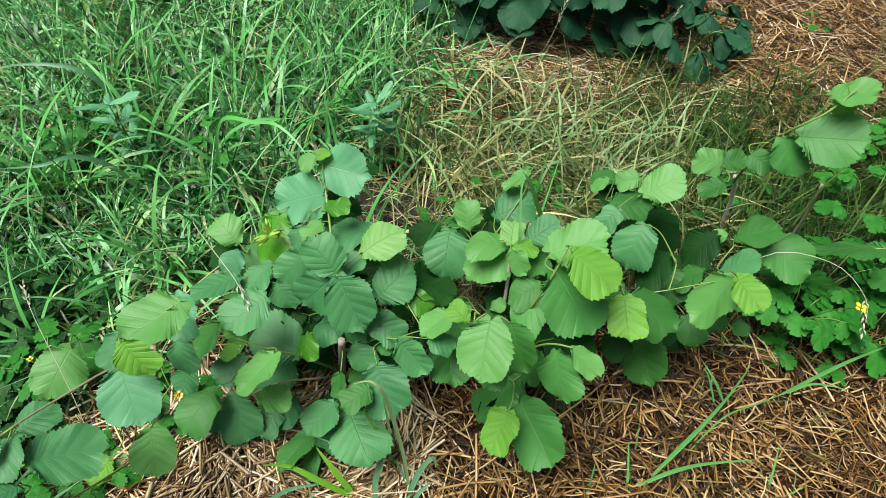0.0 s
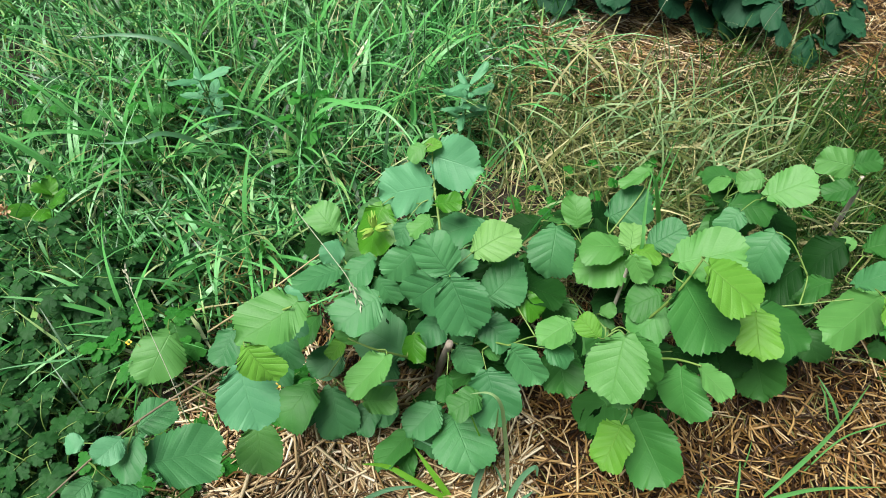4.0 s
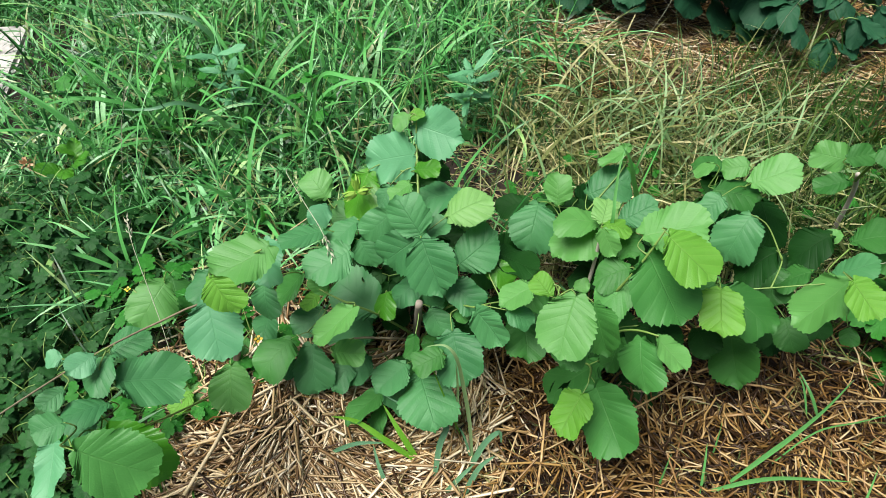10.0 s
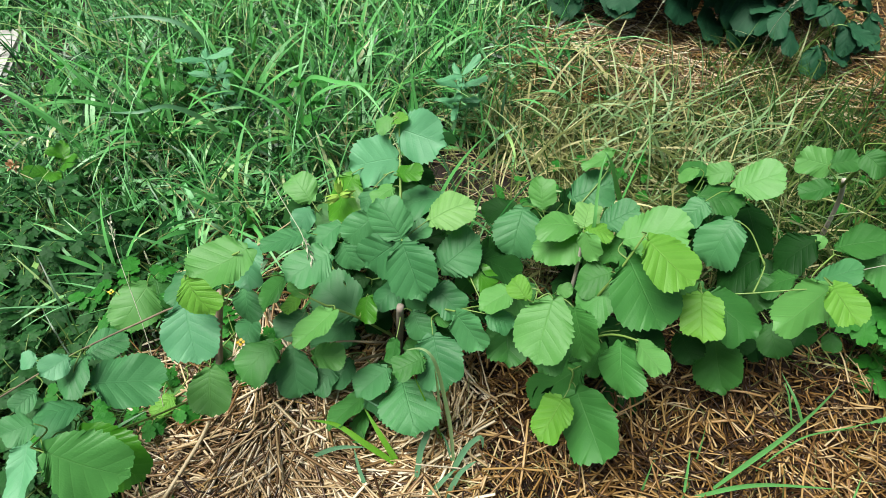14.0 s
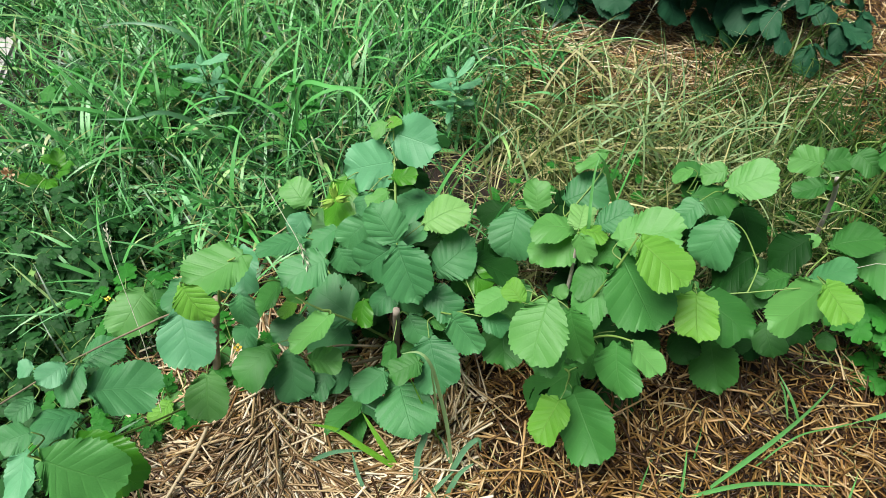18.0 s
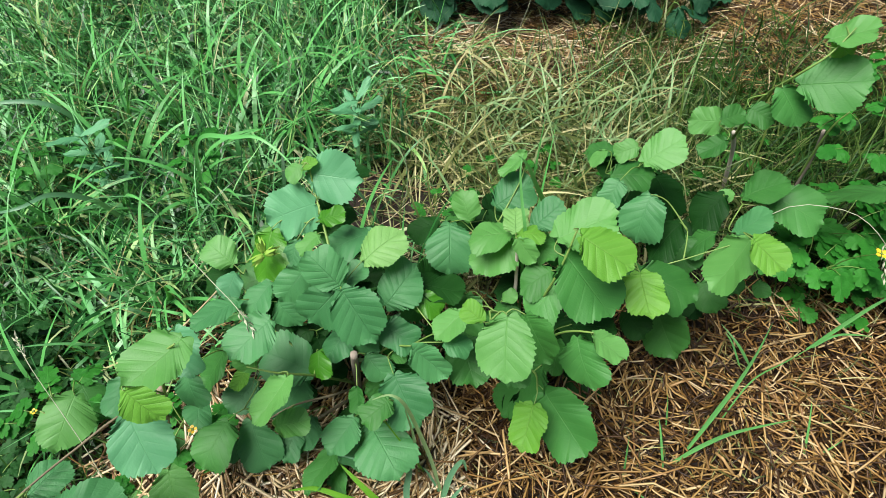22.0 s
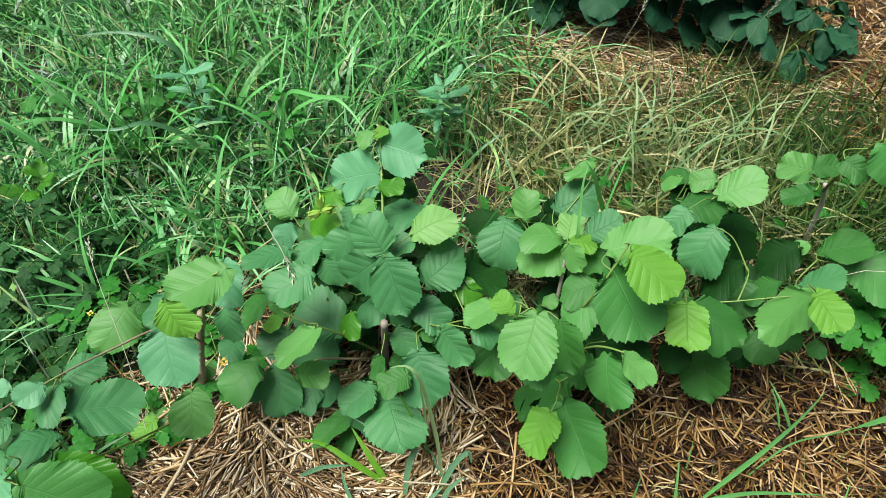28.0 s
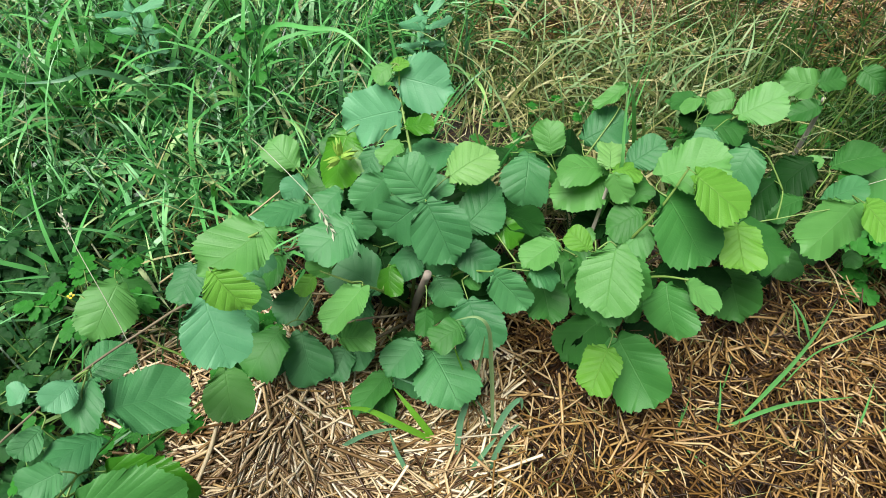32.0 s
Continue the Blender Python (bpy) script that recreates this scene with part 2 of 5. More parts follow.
def thing(name, place, label, category, group="", kind=""):
    ob = new(name)
    ob.empty_display_size = 0.05
    ob.location = place
    return tagged(ob, label, category, group, kind)


def mesh_from(name, verts, faces, material=None, smooth=True, uvs=None):
    me = bpy.data.meshes.new(name)
    me.from_pydata([tuple(v) for v in verts], [], faces)
    if material:
        me.materials.append(material)
    if smooth:
        me.polygons.foreach_set("use_smooth", [True] * len(me.polygons))
    if uvs is not None:
        layer = me.uv_layers.new(name="UVMap")
        loops = np.zeros(len(me.loops), dtype=np.int32)
        me.loops.foreach_get("vertex_index", loops)
        layer.data.foreach_set("uv", np.asarray(uvs, dtype=np.float32)[loops].ravel())
    me.update()
    return me


def big_mesh(name, verts, quads, material):
    """A mesh of many quads out of arrays."""
    me = bpy.data.meshes.new(name)
    n = len(quads)
    me.vertices.add(len(verts))
    me.vertices.foreach_set("co", np.asarray(verts, dtype=np.float32).ravel())
    me.loops.add(n * 4)
    me.loops.foreach_set("vertex_index", np.asarray(quads, dtype=np.int32).ravel())
    me.polygons.add(n)
    me.polygons.foreach_set("loop_start", np.arange(0, n * 4, 4, dtype=np.int32))
    me.polygons.foreach_set("use_smooth", np.ones(n, dtype=bool))
    me.materials.append(material)
    me.update(calc_edges=True)
    return me


def tube(name, points, radii, material, sides=6):
    """A round, tapering stem along a line of points, smoothed."""
    pts = [Vector(p) for p in points]
    n = 6 if len(pts) < 4 else 4
    line, rad = [], []
    for i in range(len(pts) - 1):
        a, b, c, d = pts[max(i - 1, 0)], pts[i], pts[i + 1], pts[min(i + 2, len(pts) - 1)]
        for k in range(n):
            t = k / n
            line.append(0.5 * (2 * b + (c - a) * t + (2 * a - 5 * b + 4 * c - d) * t * t + (3 * b - a - 3 * c + d) * t ** 3))
            rad.append(radii[i] + (radii[i + 1] - radii[i]) * t)
    line.append(pts[-1])
    rad.append(radii[-1])
    verts, faces = [], []
    for i, p in enumerate(line):
        way = (line[min(i + 1, len(line) - 1)] - line[max(i - 1, 0)]).normalized()
        u = way.orthogonal().normalized() if i == 0 else (u - way * u.dot(way)).normalized()
        v = way.cross(u)
        for k in range(sides):
            a = 2 * math.pi * k / sides
            r = rad[i] * (1 + 0.06 * math.sin(7 * i + 3 * k))
            verts.append(p + u * (r * math.cos(a)) + v * (r * math.sin(a)))
    for i in range(len(line) - 1):
        for k in range(sides):
            j = (k + 1) % sides
            faces.append((i * sides + k, i * sides + j, (i + 1) * sides + j, (i + 1) * sides + k))
    faces.append(tuple(range(sides))[::-1])
    faces.append(tuple(range((len(line) - 1) * sides, len(line) * sides)))
    return mesh_from(name, verts, faces, material)


# ---------------------------------------------------------------- ground


def heave(x, y):
    """Gentle unevenness of the ground, in metres."""
    return (0.012 * np.sin(2.1 * x + 0.7) * np.cos(1.7 * y - 0.4) + 0.008 * np.sin(5.3 * x - 2.9 * y) + 0.006 * np.sin(8.1 * y + 3.7 * x + 1.3))


def mulch(x, y):
    """How much straw lies at a place, 0 to 1."""
    near = 1 / (1 + np.exp(-(0.66 + 0.05 * np.sin(6 * x) - y) / 0.05)) / (1 + np.exp(-(x + 0.52 + 0.25 * (y - 0.3) + 0.05 * np.sin(9 * y)) / 0.05))
    far = 1 / (1 + np.exp(-(y - 1.50 + 0.08 * np.sin(5 * x)) / 0.06)) / (1 + np.exp(-(x - 0.02 - 0.10 * (y - 1.6) + 0.05 * np.sin(8 * y)) / 0.05))
    return np.maximum(near, far)


def ground_height(x, y):
    return heave(x, y) + 0.03 * mulch(x, y) - 0.035


steps = np.concatenate([-np.geomspace(400, 3.2, 22), np.linspace(-3.0, 3.6, 133), np.geomspace(3.9, 400, 22)])
gx, gy = np.meshgrid(steps, steps + 0.6, indexing="ij")
flat = np.hypot(gx, gy - 0.6) > 20
gz = np.where(flat, -0.03, ground_height(gx, gy))
n_side = len(steps)
idx = np.arange(n_side * n_side).reshape(n_side, n_side)
quads = np.stack([idx[:-1, :-1], idx[1:, :-1], idx[1:, 1:], idx[:-1, 1:]], -1).reshape(-1, 4)


def ground_material():
    m, nt, bsdf = nodes_of("ground")
    co = nt.nodes.new("ShaderNodeTexCoord").outputs["Object"]
    xyz = nt.nodes.new("ShaderNodeSeparateXYZ")
    nt.links.new(co, xyz.inputs[0])
    # bare soil round the planted rows, green beyond
    beyond_x = math_node(nt, "SUBTRACT", math_node(nt, "ABSOLUTE", math_node(nt, "SUBTRACT", xyz.outputs[0], 0.55)), 2.2)
    beyond_y = math_node(nt, "SUBTRACT", math_node(nt, "ABSOLUTE", math_node(nt, "SUBTRACT", xyz.outputs[1], 1.4)), 1.7)
    beyond = math_node(nt, "MAXIMUM", beyond_x, beyond_y)
    far = math_node(nt, "MINIMUM", math_node(nt, "MAXIMUM", math_node(nt, "MULTIPLY", math_node(nt, "ADD", beyond, math_node(nt, "MULTIPLY", math_node(nt, "SUBTRACT", noise_tex(nt, 3.0, 4.0), 0.5), 0.8)), 4.0), 0.0), 1.0)
    fine = noise_tex(nt, 28.0, 6.0)
    soil = ramp(nt, fine, (0.3, (0.006, 0.004, 0.0025)), (0.72, (0.026, 0.016, 0.009)))
    grass = ramp(nt, noise_tex(nt, 60.0, 6.0), (0.3, (0.012, 0.050, 0.012)), (0.7, (0.055, 0.150, 0.035)))
    nt.links.new(mixed(nt, far, soil, grass), bsdf.inputs["Base Color"])
    bsdf.inputs["Roughness"].default_value = 0.95
    bumped(nt, bsdf, fine, 0.9, 0.012)
    return m


ground = new("ground", big_mesh("ground", np.stack([gx, gy, gz], -1).reshape(-1, 3), quads, ground_material()))
tagged(ground, "dark brown garden soil under grass and straw", "ground", kind="structure")

paving_bm = bmesh.new()
bmesh.ops.create_cube(paving_bm, size=1.0, matrix=Matrix.Translation((-2.18, 0.98, -0.060)) @ Matrix.Rotation(radians(20), 4, "Z") @ Matrix.Diagonal((1.1, 0.62, 0.09, 1)))
bmesh.ops.bevel(paving_bm, geom=paving_bm.edges[:], offset=0.012, segments=2, affect="EDGES")
paving_me = bpy.data.meshes.new("pavement")
paving_bm.to_mesh(paving_me)
paving_bm.free()
paving_me.materials.append(PAVING)
tagged(new("pavement", paving_me), "pale sunlit concrete paving beyond the long grass", "pavement", kind="structure")

# ---------------------------------------------------------------- grass and straw in quantity
rng = np.random.default_rng(7)


def ribbons(name, x, y, z, length, width, heading, lean, curl, material, levels=6, twist=0.6, sweep=0.16):
    """Many grass blades: each rises from its root, leans and bends over."""
    n = len(x)
    t = np.linspace(0, 1, levels + 1)
    pitch = (math.pi / 2 - lean)[:, None] - curl[:, None] * t[None, :] ** 1.3
    step = (length / levels)[:, None]
    run = np.concatenate([np.zeros((n, 1)), np.cumsum(np.cos(pitch[:, :-1]) * step, 1)], 1)
    rise = np.concatenate([np.zeros((n, 1)), np.cumsum(np.sin(pitch[:, :-1]) * step, 1)], 1)
    sway = rng.normal(0, sweep, n)[:, None] * length[:, None] * t[None, :] ** 2
    ch, sh = np.cos(heading)[:, None], np.sin(heading)[:, None]
    px = x[:, None] + ch * run - sh * sway
    py = y[:, None] + sh * run + ch * sway
    pz = np.maximum(z[:, None] + rise, z[:, None] - 0.004 + 0.01 * t[None, :])
    w = 0.5 * width[:, None] * (np.minimum(1, 0.45 + 2.6 * t) * (1 - t ** 3.0))[None, :] + 0.0002
    tw = rng.uniform(-twist, twist, n)[:, None] + rng.normal(0, 0.5, n)[:, None] * t[None, :]
    ax, ay, az = -sh * np.cos(tw), ch * np.cos(tw), np.sin(tw)
    left = np.stack([px - ax * w, py - ay * w, pz - az * w], -1)
    right = np.stack([px + ax * w, py + ay * w, pz + az * w], -1)
    verts = np.stack([left, right], 2).reshape(n, -1, 3)
    per = 2 * (levels + 1)
    base = (np.arange(n) * per)[:, None, None]
    k = np.arange(levels)[None, :, None] * 2
    q = base + k + np.array([0, 1, 3, 2])[None, None, :]
    return big_mesh(name, verts.reshape(-1, 3), q.reshape(-1, 4), material)


def sticks(name, x, y, z, length, radius, heading, tilt, material, bend=0.02):
    """Many straws: four-sided hollow stalks lying about, each slightly bent."""
    n = len(x)
    t = np.array([-0.5, 0.0, 0.5])
    ch, sh, ct, st = np.cos(heading), np.sin(heading), np.cos(tilt), np.sin(tilt)
    way = np.stack([ch * ct, sh * ct, st], -1)
    side = np.stack([-sh, ch, 0 * sh], -1)
    up = np.cross(way, side)
    sag = (1 - 4 * t ** 2)[None, :, None] * (rng.normal(0, bend, n) * 1.0)[:, None, None] * length[:, None, None]
    mid = np.stack([x, y, z], -1)[:, None, :] + way[:, None, :] * (t[None, :, None] * length[:, None, None]) + side[:, None, :] * sag * 3
    ang = np.arange(4) * math.pi / 2 + 0.3
    flat = rng.uniform(0.45, 1.0, n)[:, None, None]
    ring = side[:, None, None, :] * np.cos(ang)[None, None, :, None] + up[:, None, None, :] * (np.sin(ang)[None, None, :, None] * flat[..., None])
    verts = mid[:, :, None, :] + ring * radius[:, None, None, None]
    base = (np.arange(n) * 12)[:, None, None]
    k = np.array([[i * 4 + j, i * 4 + (j + 1) % 4, (i + 1) * 4 + (j + 1) % 4, (i + 1) * 4 + j] for i in range(2) for j in range(4)])
    return big_mesh(name, verts.reshape(-1, 3), (base + k[None]).reshape(-1, 4), material)


def scatter(n, x0, x1, y0, y1, keep):
    x, y = rng.uniform(x0, x1, n), rng.uniform(y0, y1, n)
    ok = rng.uniform(0, 1, n) < keep(x, y)
    return x[ok], y[ok]


def soft(v, width):
    return 1 / (1 + np.exp(-v / width))


def lush(x, y):
    """Where the long grass grows: left of and behind the hazels."""
    edge = 0.04 + 0.06 * np.sin(4 * y)
    return soft(edge - x, 0.06) * soft(y - (0.66 - 0.08 * soft(-0.55 - x, 0.12)), 0.05) * (1 - 0.9 * soft(0.25 - np.hypot((x + 0.05) / 1.3, y - 1.0), 0.03)) * soft(x + 1.38, 0.05) * (1 - 0.35 * soft(0.92 - y, 0.05))


def dry(x, y):
    """The strip of bleached grass between the two mulched rows."""
    bare = 1 - 0.9 * soft(0.15 - np.hypot((x - 0.03) / 1.2, y - 1.03), 0.03)
    return bare * soft(x + 0.05, 0.06) * soft(y - 0.75, 0.07) * soft(1.60 + 0.34 * np.exp(-((x - 0.90) / 0.17) ** 2) - y, 0.08)


# long grass, growing in clumps that share a lean
def clumped(n, size, seed):
    """A direction for each place that changes slowly from clump to clump."""
    return lambda x, y: 2.2 * np.sin(x / size + seed) + 2.0 * np.cos(y / size * 1.3 + 2 * seed) + 1.2 * np.sin((x + y) / size * 0.7)


x, y = scatter(30000, -2.2, 0.3, 0.25, 3.6, lush)
n = len(x)
tagged(new("long_grass", ribbons("long_grass", x, y, ground_height(x, y) - 0.01, rng.uniform(0.08, 0.28, n), rng.uniform(0.004, 0.013, n), clumped(n, 0.11, 1.0)(x, y) + rng.normal(0, 1.2, n), rng.uniform(0.15, 1.1, n), rng.uniform(0.3, 2.6, n), GRASS, 7, sweep=0.24)),
       "dense long green grass with arching broad blades", "grass", kind="stuff")
x, y = scatter(5200, -2.0, 0.3, 0.3, 2.8, lush)
n = len(x)
tagged(new("broad_grass", ribbons("broad_grass", x, y, ground_height(x, y) + 0.03, rng.uniform(0.10, 0.25, n), rng.uniform(0.008, 0.016, n), rng.uniform(0, 6.28, n), rng.uniform(0.3, 1.2, n), rng.uniform(0.6, 2.8, n), GRASS, 8, 0.35, 0.24)),
       "broad glossy grass blades arching over the meadow", "grass", kind="stuff")
x, y = scatter(3500, -2.0, 0.3, 0.3, 2.8, lush)
n = len(x)
tagged(new("slender_grass", ribbons("slender_grass", x, y, ground_height(x, y) - 0.01, rng.uniform(0.2, 0.46, n), rng.uniform(0.0025, 0.006, n), rng.uniform(0, 6.28, n), rng.uniform(0.0, 0.6, n), rng.uniform(0.1, 1.6, n), GRASS, 6)),
       "slender upright grass blades in the long grass", "grass", kind="stuff")
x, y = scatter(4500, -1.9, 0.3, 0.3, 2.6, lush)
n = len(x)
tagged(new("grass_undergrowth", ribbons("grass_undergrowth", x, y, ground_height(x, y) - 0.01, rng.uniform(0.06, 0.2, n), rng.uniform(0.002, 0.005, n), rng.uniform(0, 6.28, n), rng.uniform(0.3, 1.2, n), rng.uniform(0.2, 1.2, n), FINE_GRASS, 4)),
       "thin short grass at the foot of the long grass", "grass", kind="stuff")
x, y = scatter(3200, -1.9, 0.35, 0.45, 2.4, lush)
n = len(x)
tagged(new("dead_grass", ribbons("dead_grass", x, y, ground_height(x, y), rng.uniform(0.1, 0.35, n), rng.uniform(0.002, 0.005, n), rng.uniform(0, 6.28, n), rng.uniform(0.6, 1.5, n), rng.uniform(0.0, 0.8, n), DRY_GRASS, 5)),
       "dead bleached grass lying between green blades", "grass", kind="stuff")

x, y = scatter(9000, -2.2, -1.25, 0.3, 3.4, lambda x, y: 0.28 + soft(x + 1.46 + 0.36 * (y - 0.91), 0.05) + soft(y - 1.45, 0.03) + soft(0.7 - y, 0.03))
n = len(x)
tagged(new("edge_grass", ribbons("edge_grass", x, y, ground_height(x, y) - 0.005, rng.uniform(0.05, 0.16, n), rng.uniform(0.004, 0.010, n), rng.uniform(0, 6.28, n), rng.uniform(0.2, 1.1, n), rng.uniform(0.2, 1.4, n), GRASS, 5)),
       "short grass along the edge of the pale paving", "grass", kind="stuff")

# bleached strip
x, y = scatter(7000, -0.1, 2.6, 0.6, 1.85, lambda x, y: dry(x, y) * (0.28 - 0.28 * soft(x - 0.80, 0.08) + 0.65 * soft(0.40 - np.hypot((x - 0.45) / 1.1, y - 1.28), 0.1)))
n = len(x)
tagged(new("bleached_grass", ribbons("bleached_grass", x, y, ground_height(x, y), rng.uniform(0.12, 0.36, n), rng.uniform(0.003, 0.010, n), clumped(n, 0.13, 4.0)(x, y) + rng.normal(0, 1.0, n), rng.uniform(0.2, 1.4, n), rng.uniform(0.6, 3.2, n), DRY_GRASS, 9, sweep=0.5)),
       "bleached yellow-green grass lodged between straw rows", "grass", kind="stuff")
x, y = scatter(19000, -0.05, 2.8, 0.6, 1.9, lambda x, y: dry(x, y) * (0.25 + 0.75 * soft(x - 0.72, 0.12)))
n = len(x)
tagged(new("short_grass", ribbons("short_grass", x, y, ground_height(x, y), rng.uniform(0.06, 0.22, n), rng.uniform(0.0015, 0.0045, n), rng.uniform(0, 6.28, n), rng.uniform(0.1, 1.1, n), rng.uniform(0.2, 1.5, n), FINE_GRASS, 5)),
       "fine green grass between the mulched rows", "grass", kind="stuff")
x, y = scatter(2600, 0.0, 1.9, 0.75, 1.95, lambda x, y: dry(x, y) * (0.22 + 0.78 * soft(x - 0.62, 0.1)))
n = len(x)
tagged(new("green_blades", ribbons("green_blades", x, y, ground_height(x, y), rng.uniform(0.12, 0.32, n), rng.uniform(0.003, 0.007, n), rng.uniform(0, 6.28, n), rng.uniform(0.1, 0.9, n), rng.uniform(0.3, 2.0, n), FINE_GRASS, 7)),
       "scattered broad green blades in the bleached grass", "grass", kind="stuff")

x, y = scatter(9000, -0.1, 1.3, 0.8, 1.7, lambda x, y: dry(x, y) * (0.75 - 0.7 * soft(x - 0.72, 0.1)))
n = len(x)
tagged(new("matted_thatch", ribbons("matted_thatch", x, y, ground_height(x, y) + rng.uniform(0.0, 0.03, n), rng.uniform(0.08, 0.30, n), rng.uniform(0.002, 0.006, n), clumped(n, 0.2, 2.6)(x, y) + rng.normal(0, 0.9, n), rng.uniform(1.1, 1.5, n), rng.uniform(-0.2, 0.6, n), DRY_GRASS, 6, sweep=0.4)),
       "matted bleached grass lying flat between the rows", "grass", kind="stuff")
x, y = rng.normal(0.52, 0.22, 230), rng.normal(1.26, 0.15, 230)
n = len(x)
tagged(new("pale_blades", ribbons("pale_blades", x, y, ground_height(x, y), rng.uniform(0.16, 0.36, n), rng.uniform(0.004, 0.010, n), rng.uniform(0, 6.28, n), rng.uniform(0.05, 0.6, n), rng.uniform(0.1, 2.2, n), PALE_BLADE, 8, sweep=0.4)),
       "pale bluish green blades upright in the bleached grass", "grass", kind="stuff")

# meadow all round, left open where the rows and the paving are


def open_ground(x, y):
    rows = soft(x + 0.62 + 0.1 * np.sin(5 * y), 0.05) * soft(2.7 - x, 0.1) * soft(y + 1.0, 0.08) * soft(3.0 - y, 0.08)
    paved = soft(-1.68 - x, 0.02) * soft(1.42 - y, 0.02) * soft(y - 0.62, 0.02) * soft(x + 2.74, 0.02)
    planted = soft(x + 1.6, 0.04) * soft(0.1 - x, 0.04) * soft(y - 0.1, 0.05) * soft(3.5 - y, 0.05)
    return (1 - rows) * (1 - paved) * (1 - planted)


x, y = scatter(42000, -4.6, 5.0, -3.2, 5.6, open_ground)
n = len(x)
tagged(new("meadow", ribbons("meadow", x, y, ground_height(x, y) - 0.01, rng.uniform(0.08, 0.28, n), rng.uniform(0.007, 0.015, n), rng.uniform(0, 6.28, n), rng.uniform(0.3, 1.2, n), rng.uniform(0.2, 1.6, n), GRASS, 4)),
       "green meadow grass round the planted rows", "grass", kind="stuff")
x, y = scatter(900, -1.5, -0.6, 0.0, 0.68, lambda x, y: (1 - mulch(x, y)) * soft(y - 0.3 - 0.2 * np.sin(7 * x), 0.1))
n = len(x)
tagged(new("bent_grass", ribbons("bent_grass", x, y, ground_height(x, y) - 0.005, rng.uniform(0.12, 0.30, n), rng.uniform(0.004, 0.010, n), rng.uniform(0, 6.28, n), rng.uniform(0.4, 1.2, n), rng.uniform(0.4, 1.8, n), GRASS, 7)),
       "arching green grass blades above low weeds", "grass", kind="stuff")
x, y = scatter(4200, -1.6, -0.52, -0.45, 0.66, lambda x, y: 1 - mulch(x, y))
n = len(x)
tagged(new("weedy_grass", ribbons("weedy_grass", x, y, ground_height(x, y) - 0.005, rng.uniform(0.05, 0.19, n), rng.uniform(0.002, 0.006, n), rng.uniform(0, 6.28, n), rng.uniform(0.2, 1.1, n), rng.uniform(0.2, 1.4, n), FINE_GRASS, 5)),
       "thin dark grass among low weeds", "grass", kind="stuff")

def tossed(x, y):
    """Lumps and dips where the straw was shaken out, in metres."""
    return 0.016 * np.sin(21 * x + 2.6 * np.sin(9 * y)) * np.cos(17 * y + 1.7 * np.sin(11 * x)) + 0.010 * np.sin(39 * x - 27 * y)


# straw mulch, in three layers: broken chaff coloured dark for shaded gaps, the main layer, loose straws on top
for name, count, box, short, long, thin, thick, lift, slope in (
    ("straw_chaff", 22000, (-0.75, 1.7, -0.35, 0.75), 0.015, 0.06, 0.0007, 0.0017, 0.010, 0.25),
    ("straw_mulch", 15000, (-0.75, 1.7, -0.35, 0.75), 0.025, 0.10, 0.0011, 0.0026, 0.040, 0.28),
    ("loose_straw", 4200, (-0.75, 1.7, -0.35, 0.75), 0.04, 0.14, 0.0012, 0.0028, 0.058, 0.24),
    ("far_straw", 26000, (-0.2, 2.5, 1.3, 2.9), 0.05, 0.18, 0.0011, 0.0026, 0.050, 0.24),
    ("outer_straw", 6000, (-0.4, 2.6, -0.9, -0.35), 0.05, 0.16, 0.0013, 0.0028, 0.040, 0.25),
    ("side_straw", 6000, (1.7, 2.6, -0.35, 0.75), 0.05, 0.16, 0.0013, 0.0028, 0.040, 0.25),
):
    x, y = scatter(count, *box, mulch)
    n = len(x)
    z = ground_height(x, y) + rng.uniform(0.0, lift, n) + 0.004
    if name != "straw_chaff":
        z += np.maximum(tossed(x, y), -0.012)
    tagged(new(name, sticks(name, x, y, z, rng.uniform(short, long, n), rng.uniform(thin, thick, n), clumped(n, 0.16, 2.0)(x, y) + rng.normal(0, 0.85, n), rng.normal(0, slope, n), SHADED_CHAFF if name == "straw_chaff" else STRAW, 0.04)),
           {"straw_chaff": "short broken brown straw on the soil", "loose_straw": "long golden straws loose on the mulch", "far_straw": "golden straw mulch round the dark bush"}.get(name, "golden brown straw mulch round the hazels"), "straw", kind="stuff")
x, y = scatter(5200, -0.62, 0.12, -0.3, 0.42, lambda x, y: mulch(x, y) * soft(0.06 - x, 0.05))
n = len(x)
tagged(new("pale_straw", sticks("pale_straw", x, y, ground_height(x, y) + rng.uniform(0.02, 0.06, n), rng.uniform(0.06, 0.26, n), rng.uniform(0.0013, 0.0036, n), clumped(n, 0.34, 1.3)(x, y) + rng.normal(0, 0.5, n), rng.normal(0, 0.14, n), PALE_STRAW, 0.03)),
       "pale bleached straw heaped beside the hazel stub", "straw", kind="stuff")
x, y = scatter(1800, 0.0, 1.1, 1.55, 2.0, mulch)
n = len(x)
tagged(new("bleached_straw", sticks("bleached_straw", x, y, ground_height(x, y) + rng.uniform(0.02, 0.06, n), rng.uniform(0.06, 0.2, n), rng.uniform(0.0014, 0.003, n), rng.normal(0.1, 0.6, n), rng.normal(0, 0.2, n), PALE_STRAW)),
       "bleached straw lying before the dark bush", "straw", kind="stuff")
x, y = scatter(1700, 1.0, 2.5, 1.55, 2.9, mulch)
n = len(x)
